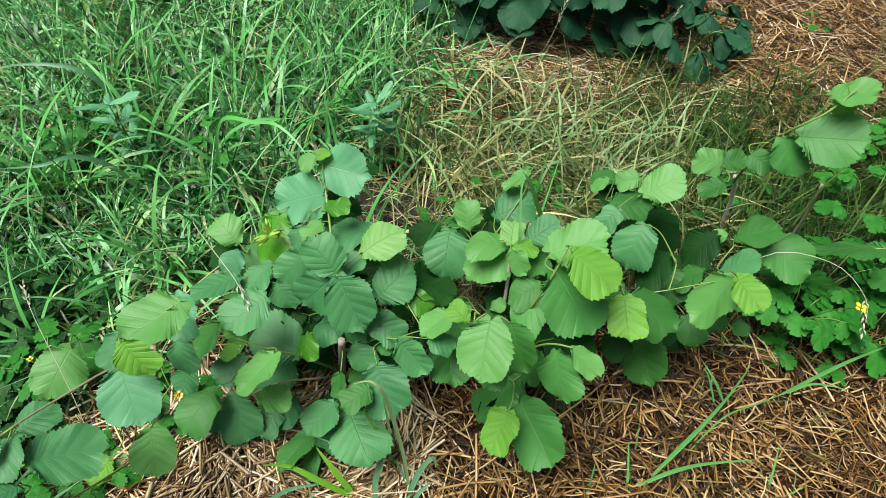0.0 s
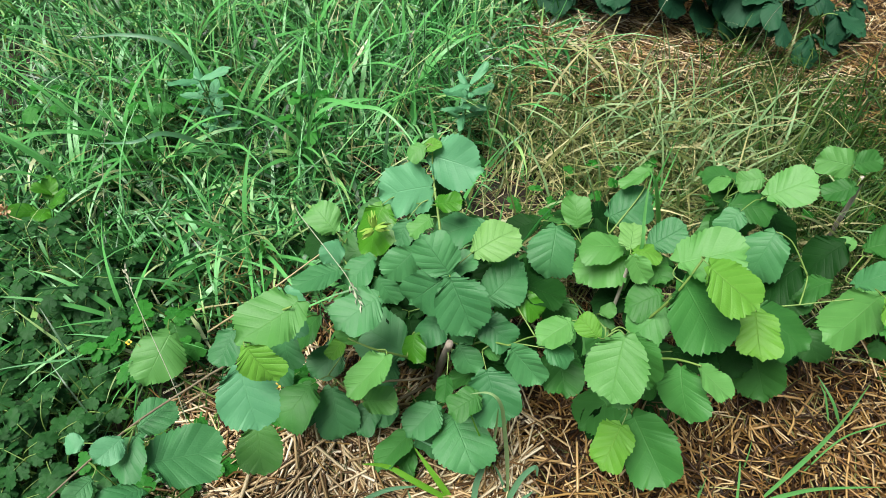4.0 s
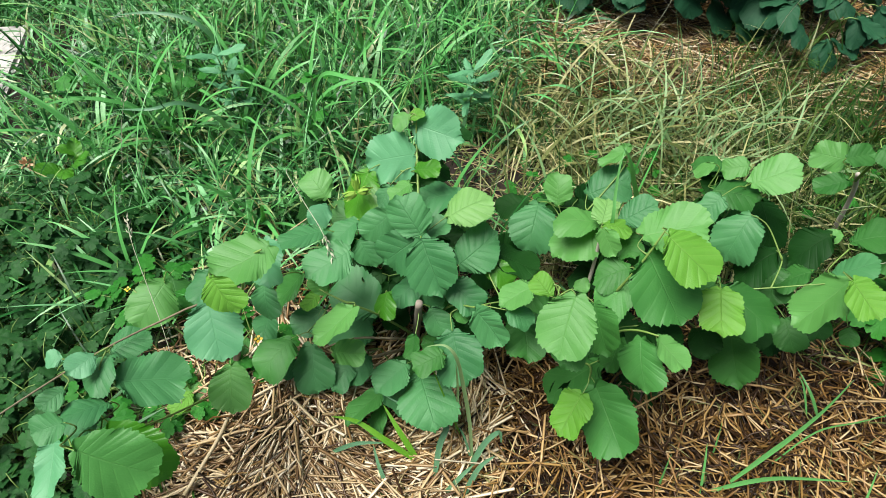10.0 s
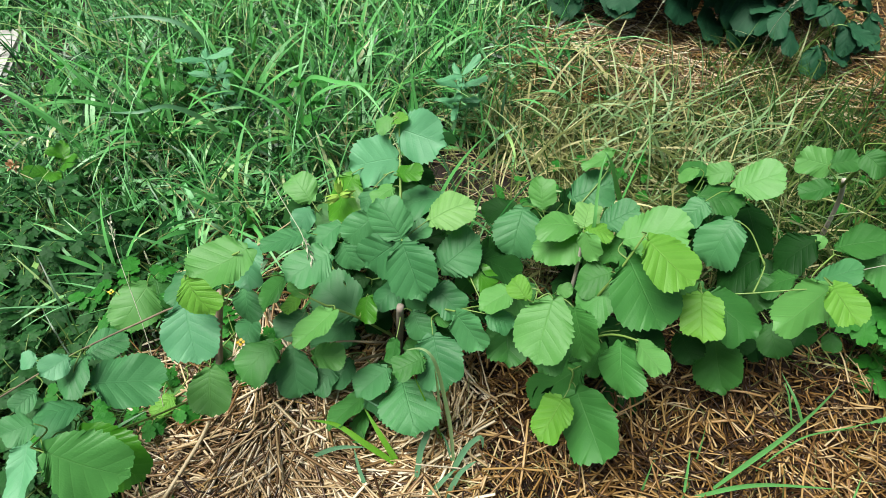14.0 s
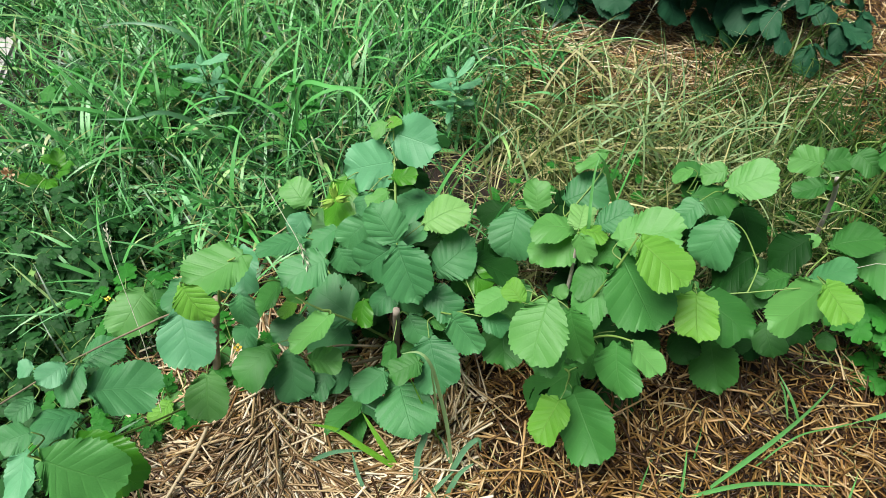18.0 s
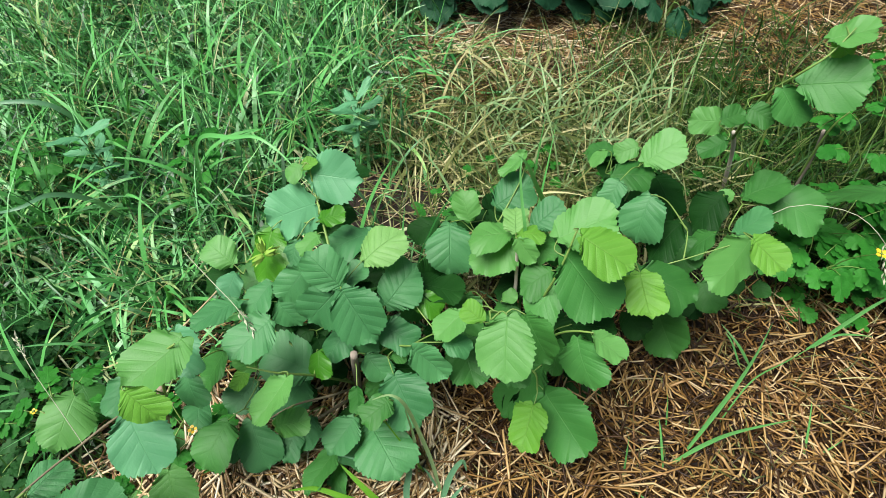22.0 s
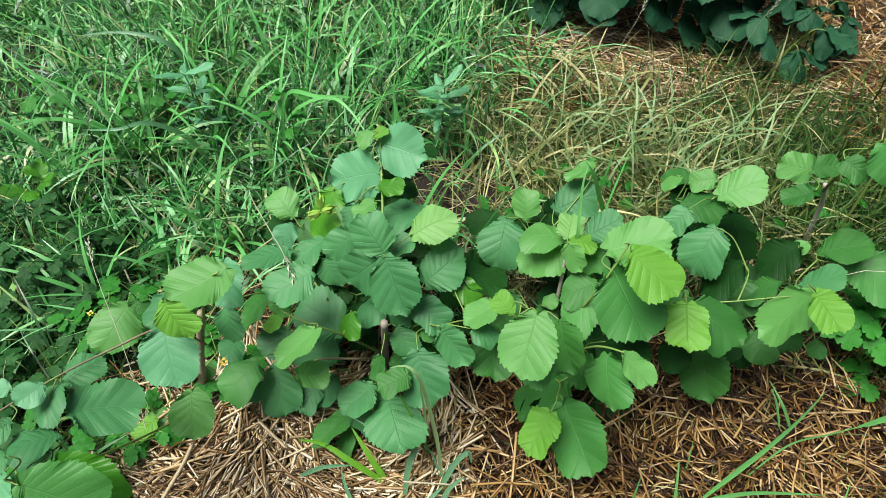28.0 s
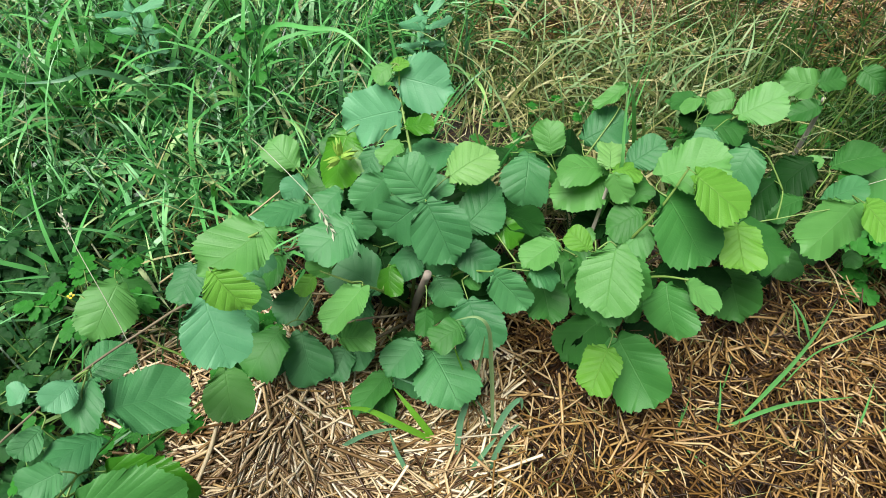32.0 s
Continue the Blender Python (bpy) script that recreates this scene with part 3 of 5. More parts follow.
tagged(new("far_pale_straw", sticks("far_pale_straw", x, y, ground_height(x, y) + rng.uniform(0.02, 0.065, n), rng.uniform(0.06, 0.22, n), rng.uniform(0.0012, 0.0025, n), clumped(n, 0.3, 0.6)(x, y) + rng.normal(0, 0.6, n), rng.normal(0, 0.2, n), PALE_STRAW)),
       "pale straw strewn over the mulch beside the dark bush", "straw", kind="stuff")
x, y = scatter(1500, -0.6, 2.0, -0.3, 0.75, mulch)
n = len(x)
tagged(new("grass_in_straw", ribbons("grass_in_straw", x, y, ground_height(x, y) + 0.02, rng.uniform(0.03, 0.12, n) , rng.uniform(0.001, 0.003, n), rng.uniform(0, 6.28, n), rng.uniform(0.5, 1.4, n), rng.uniform(0.0, 1.0, n), DRY_GRASS, 4)),
       "thin wisps of dry grass in the straw", "grass", kind="stuff")

x, y = rng.normal(0.03, 0.14, 45), rng.normal(0.96, 0.09, 45)
tagged(new("dead_stalks", sticks("dead_stalks", x, y, ground_height(x, y) + rng.uniform(0.01, 0.06, 45), rng.uniform(0.10, 0.34, 45), rng.uniform(0.001, 0.002, 45), rng.uniform(-0.4, 1.0, 45), rng.normal(0, 0.15, 45), PALE_STRAW, 0.05)),
       "dead grass stalks lying over a bare hollow", "dry stalk", kind="stuff")

# ---------------------------------------------------------------- leaves


def leaf_mesh(name, seed, cup=0.10, fold=0.10, droop=0.10, wavy=0.025, teeth=16, saw=0.046, spike=0.06, ribs=0.002, holes=(), rows=84, cols=4):
    """A hazel leaf of unit length and width: nearly round, broad-shouldered, doubly toothed, heart-shaped at the stalk, with a short tip and pleated along its veins."""
    r = random.Random(seed)
    phase = r.uniform(0, 6)
    lean = r.uniform(-0.07, 0.07)
    bulge = [r.uniform(-0.042, 0.042) for _ in range(6)]
    verts, uvs, faces = [], [], []
    for i in range(rows + 1):
        s = i / rows
        th = math.pi * (1 - s)
        for j in range(-cols, cols + 1):
            v = j / cols
            side = 1 if v >= 0 else -1
            tooth = (s * teeth + 0.31 * side) % 1.0
            small = (s * teeth * 3 + 0.4 + 0.2 * side) % 1.0
            grow = min(1.0, 7 * s) * min(1.0, 9 * (1 - s)) * (0.75 + 0.45 * math.sin(11 * s + phase + 2 * side))
            k = 3 if side > 0 else 0
            rad = 0.49 - 0.016 * math.cos(4 * th) + 0.022 * math.exp(-((th - 0.75) / 0.35) ** 2)
            rad += bulge[k] * math.sin(2 * th) + bulge[k + 1] * math.sin(3 * th) + 0.6 * bulge[k + 2] * math.sin(5 * th)
            rad += grow * (saw * (tooth - 0.45) + 0.4 * saw * (small - 0.5))
            rad += spike * math.exp(-((1 - s) / 0.035) ** 2)
            mx, my = 0.5 + rad * math.cos(th), side * rad * math.sin(th) * (1 + 0.05 * math.cos(th))
            a = abs(v)
            cx = s ** 2.1
            x = cx + (mx - cx) * a
            y = my * a
            if s < 0.14:
                x -= 0.085 * a * math.sin(math.pi * s / 0.14)
            d2 = (x - 0.5) ** 2 + y * y
            z = fold * abs(y) - cup * d2 * 2 - droop * x * x
            z += ribs * math.cos(2 * math.pi * 8 * s) * min(1, 2.5 * a) * (1 - 0.35 * a)
            z += wavy * math.sin(8 * s + phase + side) * a * a + wavy * 0.7 * math.sin(19 * s + 2 * phase * side) * a ** 3
            verts.append((x, y + lean * x * x, z))
            uvs.append((s, v))
    w = 2 * cols + 1
    for i in range(rows):
        for j in range(w - 1):
            s, v = (i + 0.5) / rows, (j + 0.5 - cols) / cols
            if any(math.hypot((s - hs) * 2, v - hv) < hr for hs, hv, hr in holes):
                continue
            faces.append((i * w + j, (i + 1) * w + j, (i + 1) * w + j + 1, i * w + j + 1))
    return mesh_from(name, verts, faces, None, True, uvs)


SHAPES = [(1, 0.05, 0.04, 0.03, 0.030), (2, 0.10, 0.07, 0.07, 0.042), (3, 0.13, 0.01, 0.09, 0.044), (4, -0.05, 0.08, 0.05, 0.042), (5, 0.09, 0.12, 0.08, 0.048), (6, 0.12, -0.05, 0.06, 0.048), (7, 0.04, 0.12, 0.09, 0.036), (8, -0.04, 0.02, 0.02, 0.050), (9, 0.08, 0.14, 0.05, 0.046), (10, 0.14, 0.03, 0.12, 0.052), (13, 0.02, 0.06, 0.10, 0.040), (14, -0.06, 0.12, 0.03, 0.046)]
LEAF_MESHES = {}


def leaf_data(tone, pick):
    """The shared mesh of one shape in one tone."""
    key = (tone, pick)
    if key not in LEAF_MESHES:
        if pick == "bitten":
            me = leaf_mesh("bitten_leaf", 11, 0.1, 0.05, 0.08, 0.03, holes=((0.79, 0.10, 0.11), (0.83, -0.06, 0.08)), cols=9)
        elif pick == "pinhole":
            me = leaf_mesh("pinhole_leaf", 12, 0.12, 0.10, 0.08, 0.03, holes=((0.61, -0.62, 0.05),), cols=9)
        else:
            q = SHAPES[pick]
            me = leaf_mesh("hazel_leaf", *q, ribs={"y": 0.0065, "z": 0.0058, "q": 0.0050, "l": 0.0028, "d": 0.0036, "n": 0.0036}.get(tone, 0.0020))
        me.materials.append(LEAF[tone])
        LEAF_MESHES[key] = me
    return LEAF_MESHES[key]


def leaf_pose(x, y, z, length, ratio, heading, pitch, roll):
    h, p, r = radians(heading), radians(pitch), radians(roll)
    axis = Vector((math.cos(h) * math.cos(p), math.sin(h) * math.cos(p), math.sin(p)))
    level = Vector((0, 0, 1)).cross(axis).normalized()
    up = axis.cross(level)
    nrm = up * math.cos(r) - level * math.sin(r)
    turn = Matrix((axis, nrm.cross(axis), nrm)).transposed().to_4x4()
    return Matrix.Translation((x, y, z)) @ turn @ Matrix.Diagonal((length, length * ratio, length, 1))


class Bush:
    """A hazel: stems are given, each leaf is set at its place and joined to the nearest wood by its stalk."""

    def __init__(self, place, label, group="hazels in the mulched row"):
        self.root = thing("hazel_bush", place, label, "shrub", group)
        self.inv = Matrix.Translation(-Vector(place))
        self.nodes, self.waiting, self.count = [], [], 0

    def local(self, p):
        return self.inv @ Vector(p)

    def stem(self, points, r0, r1, material, name="stem", label=""):
        k = len(points) - 1
        me = tube(name, [self.local(p) for p in points], [r0 + (r1 - r0) * i / k for i in range(k + 1)], material, 8)
        for a, b in zip(points, points[1:]):
            for i in range(5):
                self.nodes.append(Vector(a).lerp(Vector(b), i / 4))
        return part(name, me, material, self.root, label)

    def leaf(self, x, y, z, length, ratio, heading, pitch, roll, tone, pick=None):
        self.waiting.append((x, y, z, length, ratio, heading, pitch, roll, tone, pick))

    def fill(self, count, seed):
        """Leaves deeper in the bush, below and behind the outer ones, mostly darkened by colour for the shade there."""
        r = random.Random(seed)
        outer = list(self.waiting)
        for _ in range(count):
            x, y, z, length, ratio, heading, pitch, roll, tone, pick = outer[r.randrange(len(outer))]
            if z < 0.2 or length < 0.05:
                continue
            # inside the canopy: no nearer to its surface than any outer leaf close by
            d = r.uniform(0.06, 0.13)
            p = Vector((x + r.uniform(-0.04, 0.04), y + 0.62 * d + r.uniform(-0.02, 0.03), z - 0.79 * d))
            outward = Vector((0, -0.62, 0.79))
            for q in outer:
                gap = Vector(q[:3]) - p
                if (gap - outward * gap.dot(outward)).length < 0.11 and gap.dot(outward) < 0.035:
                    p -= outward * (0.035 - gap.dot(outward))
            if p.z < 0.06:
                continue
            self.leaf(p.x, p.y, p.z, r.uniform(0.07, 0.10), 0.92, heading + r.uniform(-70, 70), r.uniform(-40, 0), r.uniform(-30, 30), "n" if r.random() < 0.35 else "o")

    def grow(self):
        def gap(row):
            p = Vector(row[:3])
            return min((p - n).length for n in self.nodes)

        for row in sorted(self.waiting, key=gap):
            x, y, z, length, ratio, heading, pitch, roll, tone, pick = row
            if pick is None:
                pick = self.count % len(SHAPES)
            self.count += 1
            z = max(z, 0.05)
            m = leaf_pose(x, y, z, length, ratio, heading, pitch, roll)
            ob = part("leaf", leaf_data(tone, pick), None, self.root)
            ob.matrix_basis = self.inv @ m
            base = Vector((x, y, z))
            back = (m.to_3x3() @ Vector((-1, 0, 0))).normalized()
            target = min(self.nodes, key=lambda n: (n - base).length + 0.02 * max(0, n.z - base.z) * 10)
            d = (target - base).length
            if d < 0.012:
                continue
            mid = base + back * min(0.35 * d, 0.02) + (target - base) * 0.4 - Vector((0, 0, 0.06 * d))
            r = 0.0010 + 0.004 * min(d, 0.25)
            me = tube("leaf_stalk", [self.local(target), self.local(mid), self.local(base + back * 0.002 + (m.to_3x3() @ Vector((0.02, 0, 0))))], [r * 1.3, r, 0.0009], SHOOT, 5)
            part("leaf_stalk", me, SHOOT, self.root)
            self.nodes.append(mid)
        return self.root


# ---------------------------------------------------------------- the hazels
hazel_left = Bush((-0.43, 0.32, 0.0), "hazel with pale green leaves and a cut brown stem")
hazel_left.stem(((-0.495, 0.285, -0.03), (-0.452, 0.322, 0.20), (-0.415, 0.339, 0.343)), 0.0085, 0.0078, BROWN_BARK, "cut_stem", "thick brown cut stem")
hazel_left.stem(((-0.43, 0.325, 0.24), (-0.43, 0.27, 0.40), (-0.478, 0.205, 0.43), (-0.535, 0.125, 0.45), (-0.575, 0.02, 0.49), (-0.60, -0.06, 0.52)), 0.0023, 0.0012, DARK_BARK, "branch")
hazel_left.stem(((-0.42, 0.335, 0.30), (-0.37, 0.33, 0.46), (-0.33, 0.33, 0.51)), 0.003, 0.0015, SHOOT, "shoot")
hazel_left.stem(((-0.415, 0.335, 0.32), (-0.400, 0.300, 0.42), (-0.364, 0.242, 0.551)), 0.0022, 0.0012, SHOOT, "shoot")
hazel_left.stem(((-0.46, 0.31, 0.0), (-0.49, 0.10, 0.25), (-0.50, -0.02, 0.44)), 0.0026, 0.0016, SHOOT, "shoot")
hazel_left.stem(((-0.46, 0.31, 0.0), (-0.60, 0.33, 0.10), (-0.71, 0.37, 0.20)), 0.003, 0.0015, SHOOT, "shoot")
hazel_left.leaf(-0.323, 0.346, 0.498, 0.111, 0.95, -133, -3, -1, "l")
hazel_left.leaf(-0.361, 0.230, 0.563, 0.067, 0.95, -38, -37, 39, "y")
hazel_left.leaf(-0.388, 0.232, 0.488, 0.100, 0.95, -65, -32, 1, "m", 0)
hazel_left.leaf(-0.432, 0.310, 0.443, 0.063, 0.95, -104, -20, 6, "d")
hazel_left.leaf(-0.378, 0.410, 0.421, 0.090, 0.95, -72, -36, 26, "m")
hazel_left.leaf(-0.389, 0.420, 0.381, 0.023, 0.95, 167, 34, 17, "y")
hazel_left.leaf(-0.391, 0.380, 0.309, 0.072, 0.95, -72, -33, 31, "d")
hazel_left.leaf(-0.425, 0.404, 0.135, 0.062, 0.95, -85, 3, -22, "d")
hazel_left.leaf(-0.652, 0.401, 0.200, 0.111, 0.95, -104, -16, -22, "l")
hazel_left.leaf(-0.531, 0.137, 0.430, 0.065, 0.95, 54, -5, 2, "z")
hazel_left.leaf(-0.487, 0.086, 0.442, 0.106, 0.95, 30, -20, -2, "d")
hazel_left.leaf(-0.584, 0.101, 0.453, 0.028, 1.09, -167, 1, -26, "m")
hazel_left.leaf(-0.520, 0.108, 0.478, 0.044, 0.95, -118, 4, -28, "m")
hazel_left.leaf(-0.509, 0.121, 0.463, 0.068, 0.90, -99, -11, 15, "d")
hazel_left.leaf(-0.481, 0.055, 0.444, 0.071, 0.94, -137, 19, 20, "d")
hazel_left.leaf(-0.546, 0.053, 0.462, 0.039, 0.95, -116, 6, -17, "z")
hazel_left.leaf(-0.507, 0.033, 0.418, 0.054, 0.85, -105, -2, 16, "d")
hazel_left.leaf(-0.473, -0.010, 0.531, 0.042, 1.10, -151, -7, -30, "d")
hazel_left.leaf(-0.542, -0.011, 0.420, 0.081, 0.76, -77, -17, 20, "m")
hazel_left.leaf(-0.454, -0.036, 0.506, 0.110, 0.95, -1, -31, 33, "p", 0)
hazel_left.leaf(-0.464, 0.013, 0.440, 0.114, 0.95, -23, -31, 36, "g")
hazel_left.leaf(-0.398, 0.213, 0.282, 0.087, 0.95, -74, -25, -5, "l")
hazel_left.leaf(-0.549, 0.219, 0.064, 0.057, 0.95, -119, -0, 10, "y")
hazel_left.leaf(-0.565, 0.251, -0.021, 0.052, 0.95, -58, -4, -14, "l")
hazel_left.leaf(-0.468, 0.324, 0.133, 0.045, 0.95, -140, 6, 16, "p")
hazel_left.leaf(-0.488, 0.377, 0.052, 0.055, 0.95, -80, 0, -21, "p")
hazel_left.fill(5, 97)
hazel_left.grow()

hazel_middle = Bush((-0.09, 0.43, 0.0), "dense dark green hazel with a cut stub in straw")
hazel_middle.stem(((-0.105, 0.445, -0.03), (-0.092, 0.425, 0.15), (-0.078, 0.395, 0.32)), 0.0085, 0.0075, STUB_BARK, "cut_stem", "pale brown cut stub")
hazel_middle.stem(((-0.10, 0.44, 0.10), (-0.10, 0.475, 0.36), (-0.12, 0.58, 0.41), (-0.148, 0.69, 0.44), (-0.155, 0.722, 0.495)), 0.004, 0.0015, SHOOT, "shoot")
hazel_middle.stem(((-0.10, 0.43, 0.10), (-0.13, 0.36, 0.22), (-0.20, 0.34, 0.23), (-0.27, 0.335, 0.17)), 0.003, 0.0014, DARK_BARK, "branch")
hazel_middle.stem(((-0.10, 0.43, 0.12), (-0.155, 0.37, 0.29), (-0.205, 0.345, 0.36), (-0.255, 0.35, 0.38)), 0.003, 0.0014, SHOOT, "shoot")
hazel_middle.stem(((-0.10, 0.43, 0.06), (-0.07, 0.34, 0.18), (-0.04, 0.29, 0.24)), 0.003, 0.0014, DARK_BARK, "branch")
hazel_middle.stem(((-0.09, 0.43, 0.08), (-0.03, 0.43, 0.26), (0.03, 0.39, 0.35)), 0.003, 0.0016, SHOOT, "shoot")
hazel_middle.stem(((-0.10, 0.44, 0.08), (-0.24, 0.48, 0.26), (-0.33, 0.60, 0.27)), 0.003, 0.0014, SHOOT, "shoot")
hazel_middle.stem(((-0.10, 0.43, 0.06), (-0.14, 0.36, 0.15), (-0.165, 0.335, 0.17)), 0.004, 0.003, DARK_BARK, "stem")
hazel_middle.leaf(-0.162, 0.722, 0.471, 0.111, 0.95, -17, 6, 45, "m")
hazel_middle.leaf(-0.149, 0.676, 0.432, 0.118, 0.99, 177, -23, -50, "m")
hazel_middle.leaf(-0.170, 0.725, 0.495, 0.043, 0.95, -141, -22, -4, "l")
hazel_middle.leaf(-0.170, 0.715, 0.490, 0.036, 0.95, 35, 20, -5, "y")
hazel_middle.leaf(-0.133, 0.617, 0.450, 0.051, 0.95, 15, 0, 4, "g")
hazel_middle.leaf(-0.354, 0.657, 0.267, 0.079, 0.95, 144, 25, -17, "l")
hazel_middle.leaf(-0.248, 0.652, 0.384, 0.111, 0.95, -103, -36, 22, "g")
hazel_middle.leaf(-0.165, 0.531, 0.408, 0.076, 0.95, -137, -32, -37, "d")
hazel_middle.leaf(-0.091, 0.476, 0.424, 0.089, 0.95, 141, 35, -40, "z")
hazel_middle.leaf(-0.093, 0.483, 0.416, 0.098, 0.95, -152, -35, -40, "z")
hazel_middle.leaf(-0.092, 0.474, 0.424, 0.117, 0.95, -53, -33, 41, "z")
hazel_middle.leaf(-0.017, 0.483, 0.344, 0.099, 0.95, 43, 23, 21, "z")
hazel_middle.leaf(-0.095, 0.504, 0.388, 0.060, 0.95, 37, 17, -9, "d")
hazel_middle.leaf(-0.053, 0.538, 0.421, 0.094, 0.95, 33, 18, 1, "q")
hazel_middle.leaf(-0.039, 0.627, 0.398, 0.100, 0.95, -160, -6, 5, "d")
hazel_middle.leaf(-0.143, 0.608, 0.419, 0.053, 0.95, -137, -20, 11, "l")
hazel_middle.leaf(-0.189, 0.619, 0.389, 0.058, 0.95, -108, -34, 12, "d")
hazel_middle.leaf(-0.332, 0.608, 0.303, 0.057, 0.95, -109, -12, -31, "m")
hazel_middle.leaf(-0.315, 0.535, 0.311, 0.102, 0.70, -148, 2, 12, "d")
hazel_middle.leaf(-0.252, 0.570, 0.320, 0.079, 0.95, -129, -18, 10, "d")
hazel_middle.leaf(-0.208, 0.410, 0.435, 0.091, 0.95, -138, -7, -5, "d")
hazel_middle.leaf(-0.237, 0.526, 0.309, 0.067, 0.95, -44, -35, 41, "d")
hazel_middle.leaf(-0.160, 0.380, 0.288, 0.111, 0.95, 156, 10, -20, "d", "pinhole")
hazel_middle.leaf(-0.240, 0.348, 0.375, 0.043, 0.95, 156, 31, -45, "l")
hazel_middle.leaf(-0.275, 0.373, 0.321, 0.040, 0.95, -120, -15, 8, "y")
hazel_middle.leaf(-0.308, 0.436, 0.149, 0.083, 0.95, -127, -10, -5, "d")
hazel_middle.leaf(-0.185, 0.331, 0.369, 0.092, 0.86, -126, -12, 23, "l")
hazel_middle.leaf(-0.145, 0.406, 0.322, 0.056, 0.95, -91, -29, 28, "g")
hazel_middle.leaf(-0.189, 0.406, 0.209, 0.102, 0.95, -127, -12, 13, "d")
hazel_middle.leaf(-0.220, 0.279, 0.279, 0.061, 0.95, 13, -10, 12, "l")
hazel_middle.leaf(-0.312, 0.353, 0.135, 0.105, 0.95, -72, -26, 20, "d")
hazel_middle.leaf(-0.347, 0.343, 0.166, 0.099, 0.95, -119, -9, 0, "p")
hazel_middle.leaf(-0.342, 0.330, 0.080, 0.047, 0.95, -122, -8, -6, "d")
hazel_middle.leaf(-0.222, 0.335, 0.113, 0.066, 0.95, -110, -16, -0, "d")
hazel_middle.leaf(-0.185, 0.359, 0.121, 0.075, 0.95, -113, -16, 14, "d")
hazel_middle.leaf(-0.087, 0.317, 0.210, 0.083, 0.95, -128, -12, 11, "d")
hazel_middle.leaf(-0.060, 0.313, 0.188, 0.119, 0.99, -63, 10, 4, "z")
hazel_middle.leaf(-0.014, 0.313, 0.290, 0.063, 0.95, -144, -9, -2, "n")
hazel_middle.leaf(-0.005, 0.357, 0.305, 0.106, 0.95, -66, -25, 23, "d")
hazel_middle.leaf(0.034, 0.382, 0.355, 0.082, 0.95, -37, -20, 59, "z")
hazel_middle.leaf(0.090, 0.375, 0.385, 0.053, 0.95, -12, -7, 2, "d")
hazel_middle.leaf(-0.021, 0.441, 0.341, 0.074, 0.95, -31, -15, 24, "d")
hazel_middle.leaf(-0.098, 0.462, 0.294, 0.073, 0.95, -129, -18, 10, "d")
hazel_middle.leaf(-0.090, 0.445, 0.302, 0.066, 0.95, -29, -24, 63, "d")
hazel_middle.leaf(-0.061, 0.419, 0.270, 0.065, 0.95, -52, -27, 34, "d")
hazel_middle.leaf(-0.011, 0.397, 0.293, 0.033, 0.95, 5, -3, -5, "n")
hazel_middle.leaf(0.044, 0.506, 0.337, 0.060, 0.95, -32, -21, 10, "g")
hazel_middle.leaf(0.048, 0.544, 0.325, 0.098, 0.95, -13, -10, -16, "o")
hazel_middle.leaf(-0.076, 0.349, 0.273, 0.048, 0.95, -92, -26, 39, "n")
hazel_middle.leaf(-0.133, 0.293, 0.117, 0.104, 0.72, -128, -8, 30, "p")
hazel_middle.leaf(-0.133, 0.277, 0.081, 0.076, 0.75, -104, -16, 37, "p")
hazel_middle.leaf(-0.120, 0.269, 0.164, 0.074, 0.95, -24, -17, 59, "d")
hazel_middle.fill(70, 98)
hazel_middle.grow()

hazel_large = Bush((0.24, 0.50, 0.0), "large spreading green hazel with young yellow-green tips")
hazel_large.stem(((0.25, 0.52, -0.03), (0.253, 0.556, 0.24), (0.246, 0.575, 0.40)), 0.005, 0.003, BARK, "stem")
hazel_large.stem(((0.24, 0.50, 0.10), (0.21, 0.43, 0.36), (0.165, 0.365, 0.50)), 0.0035, 0.0016, SHOOT, "shoot")
hazel_large.stem(((0.245, 0.50, 0.12), (0.30, 0.48, 0.40), (0.335, 0.515, 0.515)), 0.0035, 0.0016, SHOOT, "shoot")
hazel_large.stem(((0.245, 0.49, 0.04), (0.28, 0.41, 0.17), (0.265, 0.33, 0.262)), 0.003, 0.0016, SHOOT, "shoot")
hazel_large.stem(((0.25, 0.49, 0.08), (0.31, 0.41, 0.33), (0.355, 0.37, 0.40)), 0.003, 0.0016, SHOOT, "shoot")
hazel_large.stem(((0.25, 0.50, 0.06), (0.45, 0.54, 0.29), (0.58, 0.545, 0.36), (0.69, 0.545, 0.415)), 0.0018, 0.0010, SHOOT, "branch")
hazel_large.stem(((0.25, 0.51, 0.06), (0.44, 0.68, 0.20), (0.53, 0.77, 0.27), (0.56, 0.81, 0.35)), 0.003, 0.0014, SHOOT, "branch")
hazel_large.stem(((0.25, 0.51, 0.06), (0.50, 0.60, 0.18), (0.66, 0.66, 0.24)), 0.004, 0.0016, DARK_BARK, "branch")
hazel_large.leaf(0.166, 0.705, 0.316, 0.072, 0.95, 107, 41, -33, "l")
hazel_large.leaf(0.217, 0.697, 0.373, 0.096, 0.95, 19, 25, 24, "z")
hazel_large.leaf(0.284, 0.765, 0.457, 0.070, 0.62, -154, -32, 15, "l")
hazel_large.leaf(0.124, 0.716, 0.304, 0.113, 0.95, -94, -24, -2, "z")
hazel_large.leaf(0.249, 0.626, 0.374, 0.117, 0.95, -149, -26, 6, "l")
hazel_large.leaf(0.245, 0.611, 0.393, 0.094, 0.95, 179, -5, 10, "l")
hazel_large.leaf(0.244, 0.591, 0.415, 0.060, 0.96, 84, 10, -3, "q")
